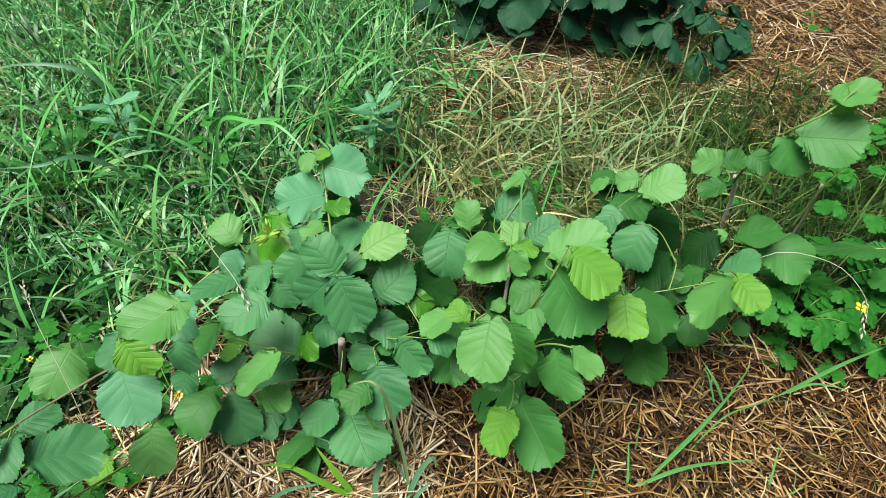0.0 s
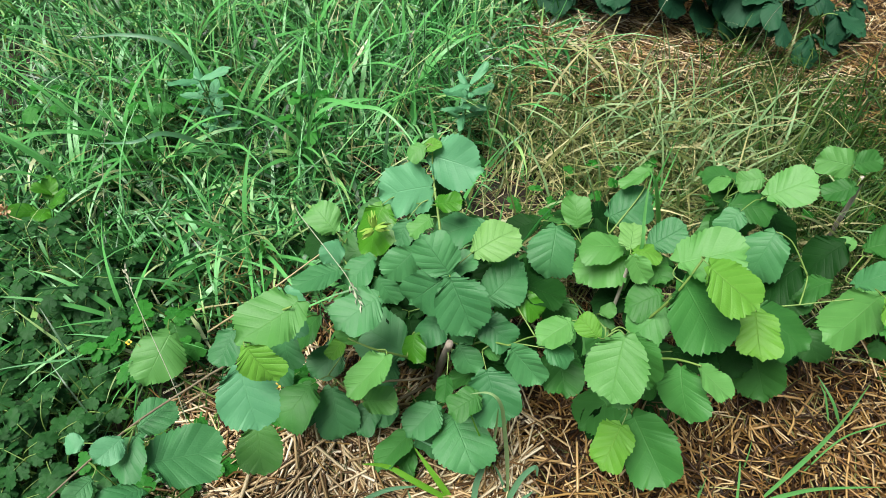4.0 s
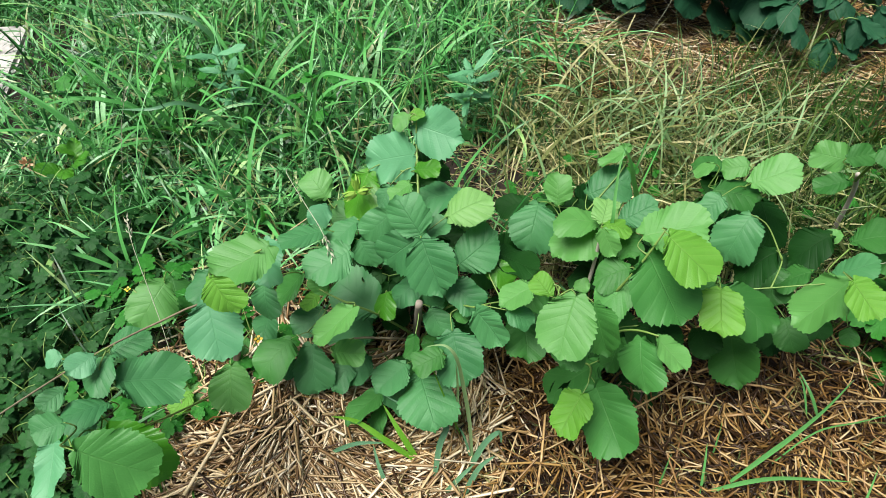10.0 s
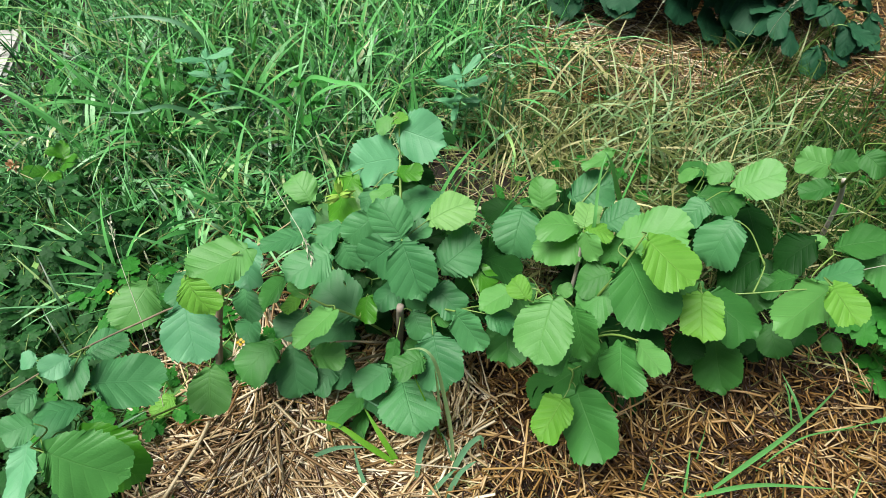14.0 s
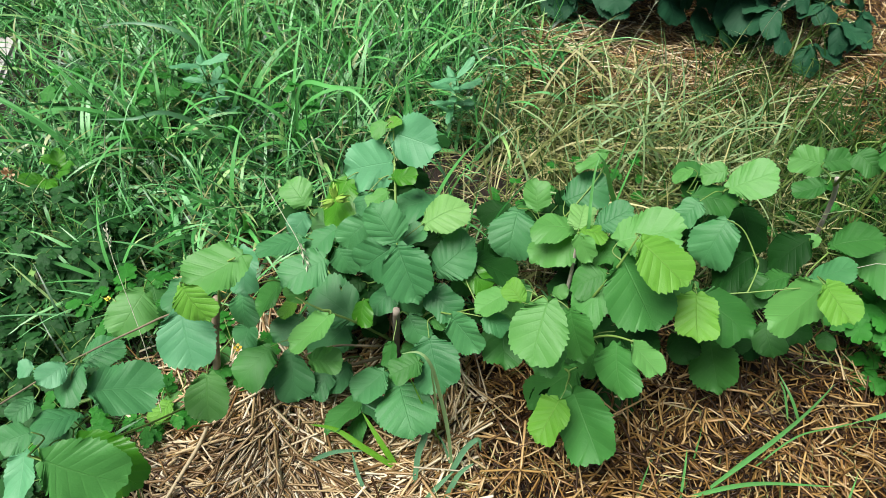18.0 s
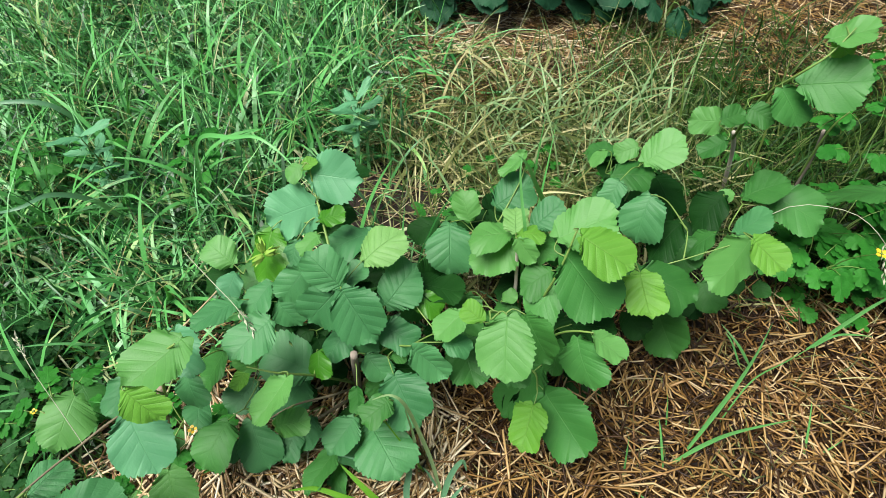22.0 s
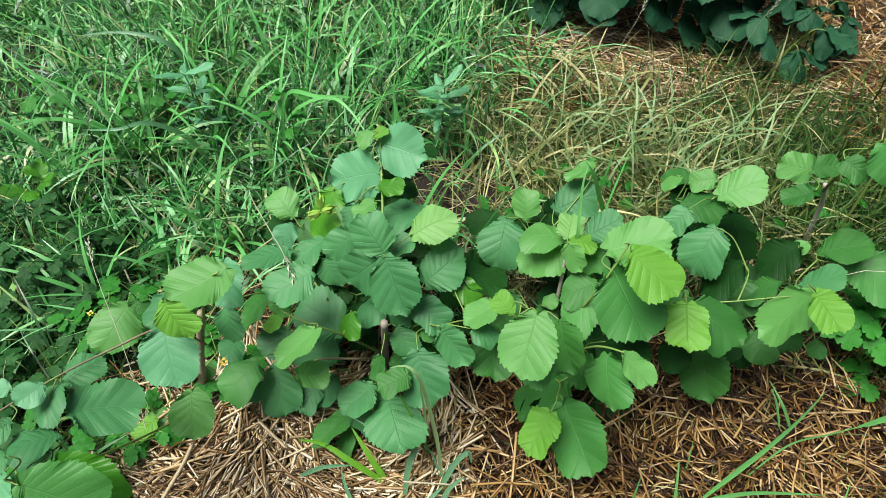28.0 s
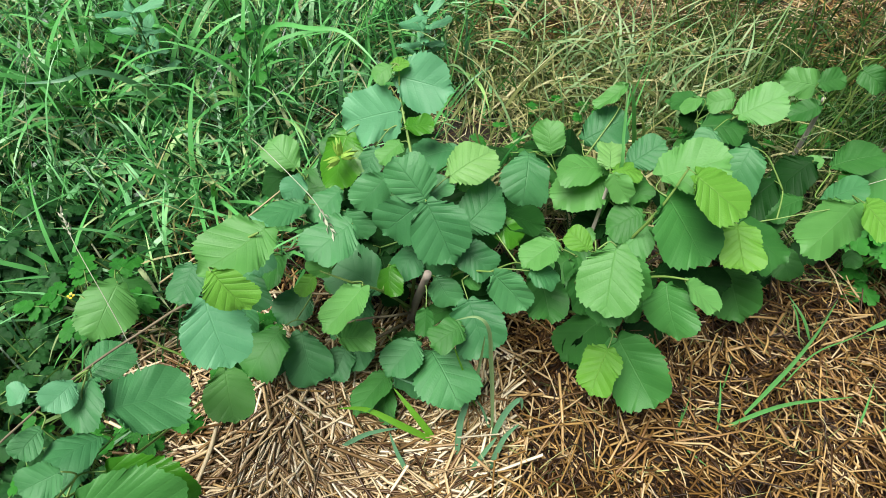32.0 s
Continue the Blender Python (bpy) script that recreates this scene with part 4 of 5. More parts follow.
hazel_large.leaf(0.247, 0.582, 0.424, 0.054, 0.95, -7, 4, -4, "y")
hazel_large.leaf(0.244, 0.570, 0.422, 0.057, 0.95, -55, -29, 62, "l")
hazel_large.leaf(0.279, 0.598, 0.421, 0.074, 0.95, 24, 30, 6, "z")
hazel_large.leaf(0.308, 0.528, 0.469, 0.116, 0.95, 12, 25, 2, "l", 3)
hazel_large.leaf(0.332, 0.487, 0.532, 0.102, 0.95, -38, -13, 8, "y", 0)
hazel_large.leaf(0.320, 0.505, 0.456, 0.138, 0.95, -56, -24, 6, "p")
hazel_large.leaf(0.307, 0.522, 0.379, 0.074, 0.95, -159, -23, -5, "n")
hazel_large.leaf(0.289, 0.596, 0.385, 0.062, 0.97, -70, 0, 25, "n")
hazel_large.leaf(0.129, 0.416, 0.420, 0.071, 0.95, -145, -20, 17, "l")
hazel_large.leaf(0.151, 0.344, 0.505, 0.042, 0.95, 135, 13, -25, "y")
hazel_large.leaf(0.190, 0.347, 0.516, 0.104, 0.95, -100, -31, 13, "l")
hazel_large.leaf(0.222, 0.351, 0.401, 0.074, 0.95, -111, -7, -5, "p")
hazel_large.leaf(0.240, 0.414, 0.400, 0.097, 0.95, -66, -25, 61, "n")
hazel_large.leaf(0.315, 0.497, 0.373, 0.094, 0.95, -139, -30, 7, "p")
hazel_large.leaf(0.222, 0.534, 0.260, 0.034, 0.95, 8, 31, 34, "l")
hazel_large.leaf(0.299, 0.423, 0.170, 0.132, 0.95, -142, -21, 29, "n", "bitten")
hazel_large.leaf(0.257, 0.305, 0.250, 0.088, 0.95, -116, -23, 26, "y")
hazel_large.leaf(0.285, 0.334, 0.237, 0.134, 0.95, -63, -16, 46, "p")
hazel_large.leaf(0.332, 0.381, 0.364, 0.096, 0.95, -81, -26, 50, "p")
hazel_large.leaf(0.356, 0.371, 0.388, 0.069, 0.95, -39, -7, -13, "l")
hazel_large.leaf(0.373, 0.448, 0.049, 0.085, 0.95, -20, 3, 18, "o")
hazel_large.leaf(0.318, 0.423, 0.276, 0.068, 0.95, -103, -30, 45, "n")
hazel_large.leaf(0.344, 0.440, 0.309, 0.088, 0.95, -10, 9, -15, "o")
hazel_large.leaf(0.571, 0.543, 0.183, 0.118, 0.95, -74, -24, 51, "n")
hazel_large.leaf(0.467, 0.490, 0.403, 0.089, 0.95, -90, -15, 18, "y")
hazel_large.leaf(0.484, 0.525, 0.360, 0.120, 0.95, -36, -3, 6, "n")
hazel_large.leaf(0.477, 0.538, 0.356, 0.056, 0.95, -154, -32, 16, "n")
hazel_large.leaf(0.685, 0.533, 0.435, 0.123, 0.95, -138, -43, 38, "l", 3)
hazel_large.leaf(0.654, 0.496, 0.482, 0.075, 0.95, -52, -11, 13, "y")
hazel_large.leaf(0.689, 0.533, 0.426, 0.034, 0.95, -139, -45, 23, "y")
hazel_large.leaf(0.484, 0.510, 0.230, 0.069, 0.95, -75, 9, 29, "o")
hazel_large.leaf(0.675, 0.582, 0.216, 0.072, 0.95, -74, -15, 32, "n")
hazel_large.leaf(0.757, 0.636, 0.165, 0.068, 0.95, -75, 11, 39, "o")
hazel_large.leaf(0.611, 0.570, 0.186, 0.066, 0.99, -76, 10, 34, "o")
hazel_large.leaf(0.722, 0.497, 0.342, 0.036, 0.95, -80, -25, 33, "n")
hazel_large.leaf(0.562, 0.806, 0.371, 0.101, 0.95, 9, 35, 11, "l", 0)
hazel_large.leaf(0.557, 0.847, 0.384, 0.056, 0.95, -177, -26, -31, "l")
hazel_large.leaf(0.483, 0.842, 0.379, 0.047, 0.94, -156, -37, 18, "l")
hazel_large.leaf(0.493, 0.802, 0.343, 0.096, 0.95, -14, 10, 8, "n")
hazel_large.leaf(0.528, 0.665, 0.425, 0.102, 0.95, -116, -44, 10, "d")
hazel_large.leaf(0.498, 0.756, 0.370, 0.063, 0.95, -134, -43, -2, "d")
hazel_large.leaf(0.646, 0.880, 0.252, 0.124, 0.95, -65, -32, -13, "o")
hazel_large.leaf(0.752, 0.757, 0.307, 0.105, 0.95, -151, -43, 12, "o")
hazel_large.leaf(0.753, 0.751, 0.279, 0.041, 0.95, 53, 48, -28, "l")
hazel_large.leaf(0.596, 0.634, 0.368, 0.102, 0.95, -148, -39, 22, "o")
hazel_large.leaf(0.702, 0.656, 0.298, 0.079, 0.92, -165, -36, 25, "n")
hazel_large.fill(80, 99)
hazel_large.grow()

hazel_far = Bush((0.90, 0.93, 0.0), "tall thin hazel shoots with bluish green leaves")
hazel_far.stem(((0.945, 1.015, -0.03), (0.898, 0.998, 0.19), (0.853, 0.970, 0.297)), 0.0062, 0.0054, BARK, "cut_stem", "grey-brown cut stem")
hazel_far.stem(((0.862, 0.975, 0.27), (0.83, 0.90, 0.46), (0.812, 0.815, 0.585), (0.845, 0.80, 0.645), (0.882, 0.818, 0.69)), 0.004, 0.0014, SHOOT, "shoot")
hazel_far.stem(((1.10, 0.955, -0.03), (1.085, 0.945, 0.18), (1.049, 0.928, 0.33)), 0.0042, 0.0036, STUB_BARK, "cut_stem", "thin grey cut stem")
hazel_far.stem(((0.985, 0.85, 0.0), (0.90, 0.76, 0.22), (0.83, 0.72, 0.31)), 0.0035, 0.0015, SHOOT, "shoot")
hazel_far.stem(((0.985, 0.85, 0.05), (1.06, 0.79, 0.24), (1.17, 0.756, 0.30)), 0.0035, 0.0015, SHOOT, "shoot")
hazel_far.stem(((0.985, 0.845, 0.25), (0.99, 0.85, 0.40), (1.01, 0.85, 0.455)), 0.003, 0.0015, SHOOT, "shoot")
hazel_far.leaf(0.798, 0.947, 0.352, 0.081, 0.95, 142, -18, -56, "l")
hazel_far.leaf(0.780, 0.930, 0.373, 0.058, 0.95, 6, 22, 41, "n")
hazel_far.leaf(0.795, 0.898, 0.336, 0.067, 0.95, -179, -34, -3, "n")
hazel_far.leaf(0.795, 0.751, 0.301, 0.104, 0.95, 1, 37, -10, "n")
hazel_far.leaf(0.736, 0.640, 0.314, 0.082, 0.95, 11, 39, -17, "d")
hazel_far.leaf(0.866, 0.758, 0.298, 0.124, 0.95, -45, -3, 25, "p")
hazel_far.leaf(0.770, 0.838, 0.490, 0.058, 0.95, -42, -10, 44, "n")
hazel_far.leaf(0.808, 0.826, 0.551, 0.087, 0.95, -63, -34, 16, "p")
hazel_far.leaf(0.824, 0.807, 0.572, 0.122, 0.95, -27, 19, 41, "p", 0)
hazel_far.leaf(0.851, 0.828, 0.658, 0.083, 0.95, -18, 33, 6, "l")
hazel_far.leaf(0.886, 0.844, 0.665, 0.052, 0.95, -81, -51, 16, "y")
hazel_far.leaf(0.882, 0.767, 0.328, 0.075, 0.9, -170, -11, 1, "p")
hazel_far.leaf(1.176, 0.754, 0.299, 0.189, 0.49, 179, -4, 25, "n")
hazel_far.fill(0, 101)
hazel_far.grow()


# ---------------------------------------------------------------- hazelnut cluster


def nut_cluster(place):
    """Three hazelnuts that point apart, each in a husk with a ragged fringe."""
    root = thing("hazelnut_cluster", place, "unripe hazelnuts in frilly yellow-green husks on the hazel", "hazelnut")
    r = random.Random(5)
    across, rising, facing = Vector((1, 0, 0)), Vector((0, 0.79, 0.62)), Vector((0, -0.62, 0.79))
    for turn, lift in ((105, 0.004), (15, 0.008), (215, 0.002)):
        a = radians(turn)
        way = (across * math.cos(a) + rising * math.sin(a) + facing * 0.35).normalized()
        side = way.cross(facing).normalized()
        up = side.cross(way)
        c = way * 0.004 + facing * lift
        nut = part("nut", tube("nut", [c, c + way * 0.006, c + way * 0.013, c + way * 0.018], [0.003, 0.0075, 0.0072, 0.002], NUT, 10), NUT, root)
        for k in range(8):
            b = 2 * math.pi * k / 8 + r.uniform(-0.2, 0.2)
            out = side * math.cos(b) + up * math.sin(b)
            wide = way.cross(out) * 0.0034
            reach, spread = r.uniform(0.022, 0.033), r.uniform(0.009, 0.016)
            rows = [c + out * 0.004 - wide, c + out * 0.004 + wide, c + way * 0.012 + out * 0.0088 + wide, c + way * 0.012 + out * 0.0088 - wide,
                    c + way * reach * 0.8 + out * spread * 0.8 + wide * 0.6, c + way * reach * 0.8 + out * spread * 0.8 - wide * 0.6, c + way * reach + out * spread]
            part("husk_lobe", mesh_from("husk_lobe", rows, [(0, 1, 2, 3), (3, 2, 4, 5), (5, 4, 6)], NUT), NUT, nut)
    return root


nut_cluster((-0.250, 0.590, 0.385))

# ---------------------------------------------------------------- the dark bush behind


def back_bush():
    place = (0.50, 2.24, 0.0)
    root = thing("dark_bush", place, "dark blue-green leafy hazel bush in the straw behind", "shrub")
    r = random.Random(21)
    for i in range(7):
        a = r.uniform(0, 6.28)
        top = Vector((0.36 * math.cos(a), 0.26 * math.sin(a), r.uniform(0.4, 0.75)))
        part("stem", tube("stem", [(0.04 * math.cos(a), 0.04 * math.sin(a), -0.03), top * 0.5 + Vector((0, 0, 0.06)), top], [0.007, 0.005, 0.002], DARK_BARK, 6), DARK_BARK, root)
    shared = [leaf_data("b", k) for k in range(6)]
    for i in range(230):
        a = r.uniform(0, 6.28)
        e = math.asin(r.uniform(-0.02, 1.0))
        k = r.uniform(0.78, 1.05)
        out = Vector((math.cos(a) * math.cos(e), math.sin(a) * math.cos(e), math.sin(e)))
        p = Vector((out.x * 0.56 * k, out.y * 0.36 * k, 0.13 + out.z * 0.62 * k))
        size = r.uniform(0.10, 0.16)
        m = leaf_pose(p.x, p.y, p.z, size, r.uniform(0.85, 1.0), math.degrees(math.atan2(out.y, out.x)) + r.uniform(-40, 40), r.uniform(-65, -15), r.uniform(-25, 25))
        part("leaf", shared[i % 6], None, root).matrix_basis = m
    return root


back_bush()


def dark_shoot(place, seed):
    root = thing("dark_bush", place, "low dark green shoot with pointed toothed leaves", "shrub")
    r = random.Random(seed)
    for i in range(6):
        a = radians(200 + 40 * i + r.uniform(-15, 15))
        tip = Vector((0.12 * math.cos(a), 0.10 * math.sin(a), r.uniform(0.12, 0.26)))
        part("stem", tube("stem", [(0, 0, -0.03), tip * 0.6 + Vector((0, 0, 0.05)), tip], [0.003, 0.002, 0.0012], SHOOT, 5), SHOOT, root)
        for k in (-55, 0, 55):
            m = leaf_pose(tip.x, tip.y, tip.z, r.uniform(0.07, 0.11), 0.62, math.degrees(a) + k, r.uniform(-50, -15), r.uniform(-15, 15))
            part("leaf", leaf_data("b", (i + k) % 6), None, root).matrix_basis = m


dark_shoot((0.96, 1.86, 0.0), 5)
dark_shoot((1.06, 1.98, 0.0), 6)
dark_shoot((0.10, 2.02, 0.0), 7)

# ---------------------------------------------------------------- celandine and low weeds


def lobed_leaf(name, tone, lobes=2, seed=0):
    """A small blade, one unit long: a broad end lobe, side lobes cut off by notches, and a scalloped edge."""
    r = random.Random(seed)
    verts, uvs, faces = [(0.0, 0, 0), (0.45, 0, 0.03)], [(0, 0), (0.45, 0)], []
    notches = [(0.62, 0.17, 0.10), (1.75, 0.14, 0.12), (1.15, 0.06, 0.08)][:lobes + 1]
    n = 48
    for i in range(n + 1):
        th = math.pi - 2 * math.pi * i / n
        rad = 0.47 + 0.03 * math.cos(th) + 0.022 * abs(math.sin(6.5 * th)) + r.uniform(-0.012, 0.012)
        for at, deep, wide in notches:
            rad -= deep * math.exp(-((abs(th) - at - 0.05 * math.sin(seed + (th > 0))) / wide) ** 2)
        if i in (0, n):
            rad = 0.47
        x, y = 0.47 + rad * math.cos(th), 0.95 * rad * math.sin(th)
        verts.append((x, y, 0.035 * math.sin(4 * th + seed) - 0.12 * (x * x + y * y) + 0.10 * abs(y)))
        uvs.append((x, y * 2))
    for i in range(n):
        faces.append((1, 2 + i, 3 + i))
    return mesh_from(name, verts, faces, LEAF[tone], True, uvs)


CEL = [lobed_leaf("leaflet", "w", k, s) for k, s in ((1, 1), (2, 2), (1, 3), (2, 7))]
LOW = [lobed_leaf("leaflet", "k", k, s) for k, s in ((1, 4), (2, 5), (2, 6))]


def flower(root, p, size=0.011):
    f = part("flower", tube("flower", [(p[0], p[1], p[2] - 0.006), (p[0], p[1], p[2] - 0.002), (p[0], p[1], p[2] + 0.002)], [0.001, 0.002, 0.0025], SHOOT, 6), SHOOT, root, "small yellow four-petalled flower")
    for i in range(4):
        a = math.pi / 2 * i + 0.3
        o, s = Vector((math.cos(a), math.sin(a), 0.15)), Vector((-math.sin(a), math.cos(a), 0))
        c = Vector(p)
        v = [c + o * 0.002, c + o * size * 0.6 + s * size * 0.5, c + o * size * 1.15 + s * size * 0.25, c + o * size * 1.15 - s * size * 0.25, c + o * size * 0.6 - s * size * 0.5]
        part("petal", mesh_from("petal", v, [(0, 1, 2, 3, 4)], PETAL), PETAL, f)


def herb(name, place, label, shapes, fronds, reach, height, size, seed, flowers=(), tip=5):
    """A low plant: stalks arch out from one root, each with pairs of lobed leaflets."""
    root = thing(name, place, label, "weed", "weeds among the hazels")
    r = random.Random(seed)
    for i in range(fronds):
        a = 2 * math.pi * i / fronds + r.uniform(-0.4, 0.4)
        d, h = reach * r.uniform(0.45, 1.0), height * r.uniform(0.55, 1.05)
        o = Vector((math.cos(a), math.sin(a), 0))
        pts = [Vector((0, 0, -0.03)), o * d * 0.45 + Vector((0, 0, h * 0.75)), o * d + Vector((0, 0, h))]
        part("stalk", tube("stalk", pts, [0.0016, 0.0013, 0.0008], SHOOT, 5), SHOOT, root)
        for k in range(tip):
            f = 1.0 if k == 0 else 0.88 - 0.3 * ((k - 1) // 2)
            side = 0 if k == 0 else (1 if k % 2 else -1)
            p = pts[1].lerp(pts[2], f)
            s = size * r.uniform(0.75, 1.15) * (1.15 if k == 0 else 0.9 - 0.1 * (k // 2))
            m = leaf_pose(p.x, p.y, p.z + 0.001 * k, s, r.uniform(0.8, 1.0), math.degrees(a) + side * r.uniform(50, 75), r.uniform(-28, 5), r.uniform(-20, 20))
            part("leaflet", shapes[r.randrange(len(shapes))], None, root).matrix_basis = m
    for p in flowers:
        q = Vector(p[:3]) - Vector(place)
        part("flower_stalk", tube("flower_stalk", [(0, 0, -0.02), q * 0.5 + Vector((0, 0, 0.05)), q], [0.0014, 0.0011, 0.0008], SHOOT, 5), SHOOT, root)
        flower(root, q, p[3] if len(p) > 3 else 0.011)
    return root


herb("celandine", (1.02, 0.68, 0.0), "bright green celandine with lobed leaves and a yellow flower", CEL, 11, 0.13, 0.20, 0.060, 31, ((0.971, 0.528, 0.370),), 7)
herb("celandine", (1.22, 0.66, 0.0), "low bright green celandine leaves over straw", CEL, 10, 0.14, 0.16, 0.056, 32, (), 7)
herb("celandine", (1.06, 0.62, 0.0), "small green celandine at the edge of the straw", CEL, 5, 0.09, 0.06, 0.050, 33, (), 3)
herb("celandine", (1.14, 0.80, 0.0), "bushy green celandine beside a cut stem", CEL, 11, 0.15, 0.17, 0.058, 38, (), 7)
herb("celandine", (1.36, 1.08, 0.0), "green weed in fine grass beside the hazel", CEL, 9, 0.18, 0.2, 0.05, 39)
herb("celandine", (1.55, 1.30, 0.0), "leafy green weed in fine grass", CEL, 9, 0.18, 0.2, 0.05, 41)
herb("celandine", (1.42, 0.80, 0.0), "spreading green celandine beside the fine grass", CEL, 10, 0.18, 0.22, 0.055, 42)
herb("celandine", (-0.46, 0.36, 0.0), "small celandine with a yellow flower under hazel leaves", CEL, 7, 0.09, 0.11, 0.036, 34, ((-0.417, 0.330, 0.160, 0.008),))
herb("celandine", (-0.74, 0.40, 0.0), "pale green celandine with a yellow flower in grass", CEL, 7, 0.10, 0.13, 0.042, 35, ((-0.745, 0.385, 0.165, 0.006),))
herb("celandine", (-0.58, 0.20, 0.0), "thin celandine seedling in the straw edge", CEL, 5, 0.07, 0.07, 0.034, 36)
herb("celandine", (-0.645, 0.10, 0.0), "leggy celandine beside hazel leaves", CEL, 5, 0.07, 0.22, 0.03, 37)


def leafy_herb(place, height, seed):
    """An upright stem with pairs of narrow pointed leaves."""
    root = thing("meadow_herb", place, "upright leafy herb with narrow bluish leaves in grass", "weed", "herbs in the meadow")
    r = random.Random(seed)
    tip = Vector((r.uniform(-0.03, 0.03), r.uniform(-0.06, 0.0), height))
    part("stem", tube("stem", [(0, 0, -0.02), tip * 0.5 + Vector((0.006, 0.004, 0)), tip], [0.0026, 0.002, 0.0012], SHOOT, 6), SHOOT, root)
    for i in range(7):
        p = tip * (0.35 + 0.65 * i / 6)
        for side in (0, 180):
            m = leaf_pose(p.x, p.y, p.z, r.uniform(0.05, 0.09), r.uniform(0.28, 0.36), 95 * i + side + r.uniform(-15, 15), r.uniform(0, 40), r.uniform(-15, 15))
            part("leaf", leaf_data("m", i % 3), None, root).matrix_basis = m


leafy_herb((-0.80, 1.10, 0.0), 0.28, 61)
leafy_herb((-0.13, 1.27, 0.0), 0.24, 62)
dock = thing("dock", (-1.17, 0.75, 0.0), "broad yellow-green dock leaves low in the grass", "weed")
for i, (heading, length, pitch) in enumerate(((-150, 0.07, 30), (-60, 0.065, 22), (10, 0.08, 35), (95, 0.06, 40), (170, 0.055, 25))):
    part("leaf", leaf_data("g", i), None, dock).matrix_basis = leaf_pose(0.01 * i, 0.008 * i, 0.07 + 0.01 * i, length, 0.7, heading, pitch, 10 * i - 20)
    part("leaf_stalk", tube("leaf_stalk", [(0, 0, -0.02), (0.005 * i, 0.004 * i, 0.05), (0.01 * i, 0.008 * i, 0.07 + 0.01 * i)], [0.002, 0.0016, 0.0014], SHOOT, 5), SHOOT, dock)
herb("low_weed", (1.607, 2.192, 0.0), "pale green seedling in the far straw", CEL, 6, 0.06, 0.08, 0.03, 71, (), 3)
herb("low_weed", (1.394, 1.859, 0.0), "tiny green weed at the straw edge", CEL, 4, 0.04, 0.05, 0.026, 72, (), 3)
weeds = random.Random(40)
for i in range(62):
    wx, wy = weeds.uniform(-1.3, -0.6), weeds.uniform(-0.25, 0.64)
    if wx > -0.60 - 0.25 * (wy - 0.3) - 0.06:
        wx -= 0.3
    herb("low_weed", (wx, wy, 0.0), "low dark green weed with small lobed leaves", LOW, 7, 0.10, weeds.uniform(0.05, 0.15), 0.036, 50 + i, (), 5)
for i in range(4):
    herb("low_weed", (weeds.uniform(-1.3, -0.3), weeds.uniform(0.8, 1.4), 0.0), "green weed standing in the long grass", CEL, 5, 0.06, weeds.uniform(0.16, 0.22), 0.04, 90 + i, (), 3)
for wx, wy in ((0.1, 0.98), (0.42, 1.12), (0.80, 1.05), (0.62, 1.0), (1.05, 1.15), (0.25, 1.08)):
    herb("low_weed", (wx, wy, 0.0), "small green weed in the bleached grass", CEL, 5, 0.07, 0.08, 0.03, int(wx * 100), (), 3)

# ---------------------------------------------------------------- single grasses that stand out


def grass_tuft(place, label, blades, material=None):
    """blades: heading, length, width, lean, curl, in degrees and metres."""
    root = thing("grass_tuft", place, label, "grass", "grass tufts in the straw")
    for heading, length, width, lean, curl in blades:
        one = np.array([0.0])
        me = ribbons("grass_blade", one, one, one + 0.01, one + length, one + width, one + radians(heading), one + radians(lean), one + radians(curl), material or FRESH_GRASS, 9, 0.3)
        part("grass_blade", me, None, root)
    return root


grass_tuft((0.46, 0.22, 0.0), "thin grass sprouting from the straw", ((95, 0.12, 0.005, 20, 20), (80, 0.08, 0.004, 30, 20), (300, 0.09, 0.004, 50, 20)))
grass_tuft((0.57, 0.30, 0.0), "thin grass blades in the straw", ((85, 0.13, 0.004, 26, 10), (250, 0.08, 0.004, 40, 30)))
grass_tuft((-0.30, 0.16, 0.0), "short bent green grass in the straw", ((150, 0.08, 0.010, 60, 40), (200, 0.07, 0.009, 66, 40), (20, 0.06, 0.006, 60, 20)))
grass_tuft((0.86, 0.24, 0.0), "thin grass blade on the straw", ((80, 0.14, 0.005, 40, 10), (10, 0.10, 0.004, 70, 10)))
grass_tuft((-0.85, 0.50, 0.0), "broad curled grass blades at the meadow edge", ((160, 0.26, 0.012, 30, 70), (60, 0.24, 0.012, 34, 80), (190, 0.28, 0.011, 40, 50), (120, 0.3, 0.01, 20, 90)), GRASS)
grass_tuft((-0.62, 0.72, 0.0), "broad grass blades arching out of the meadow", ((170, 0.32, 0.013, 30, 60), (100, 0.34, 0.012, 20, 70), (20, 0.30, 0.011, 40, 60), (-60, 0.26, 0.010, 40, 60)), GRASS)
grass_tuft((-0.12, 0.86, 0.0), "tall broad grass blade behind the hazel", ((120, 0.45, 0.014, 12, 28), (60, 0.30, 0.010, 24, 60), (-20, 0.30, 0.010, 34, 50)), GRASS)
grass_tuft((0.30, 0.74, 0.0), "thin upright grass blades through the hazel", ((80, 0.52, 0.007, 6, 8), (30, 0.44, 0.009, 12, 20), (150, 0.36, 0.006, 20, 30)), GRASS)


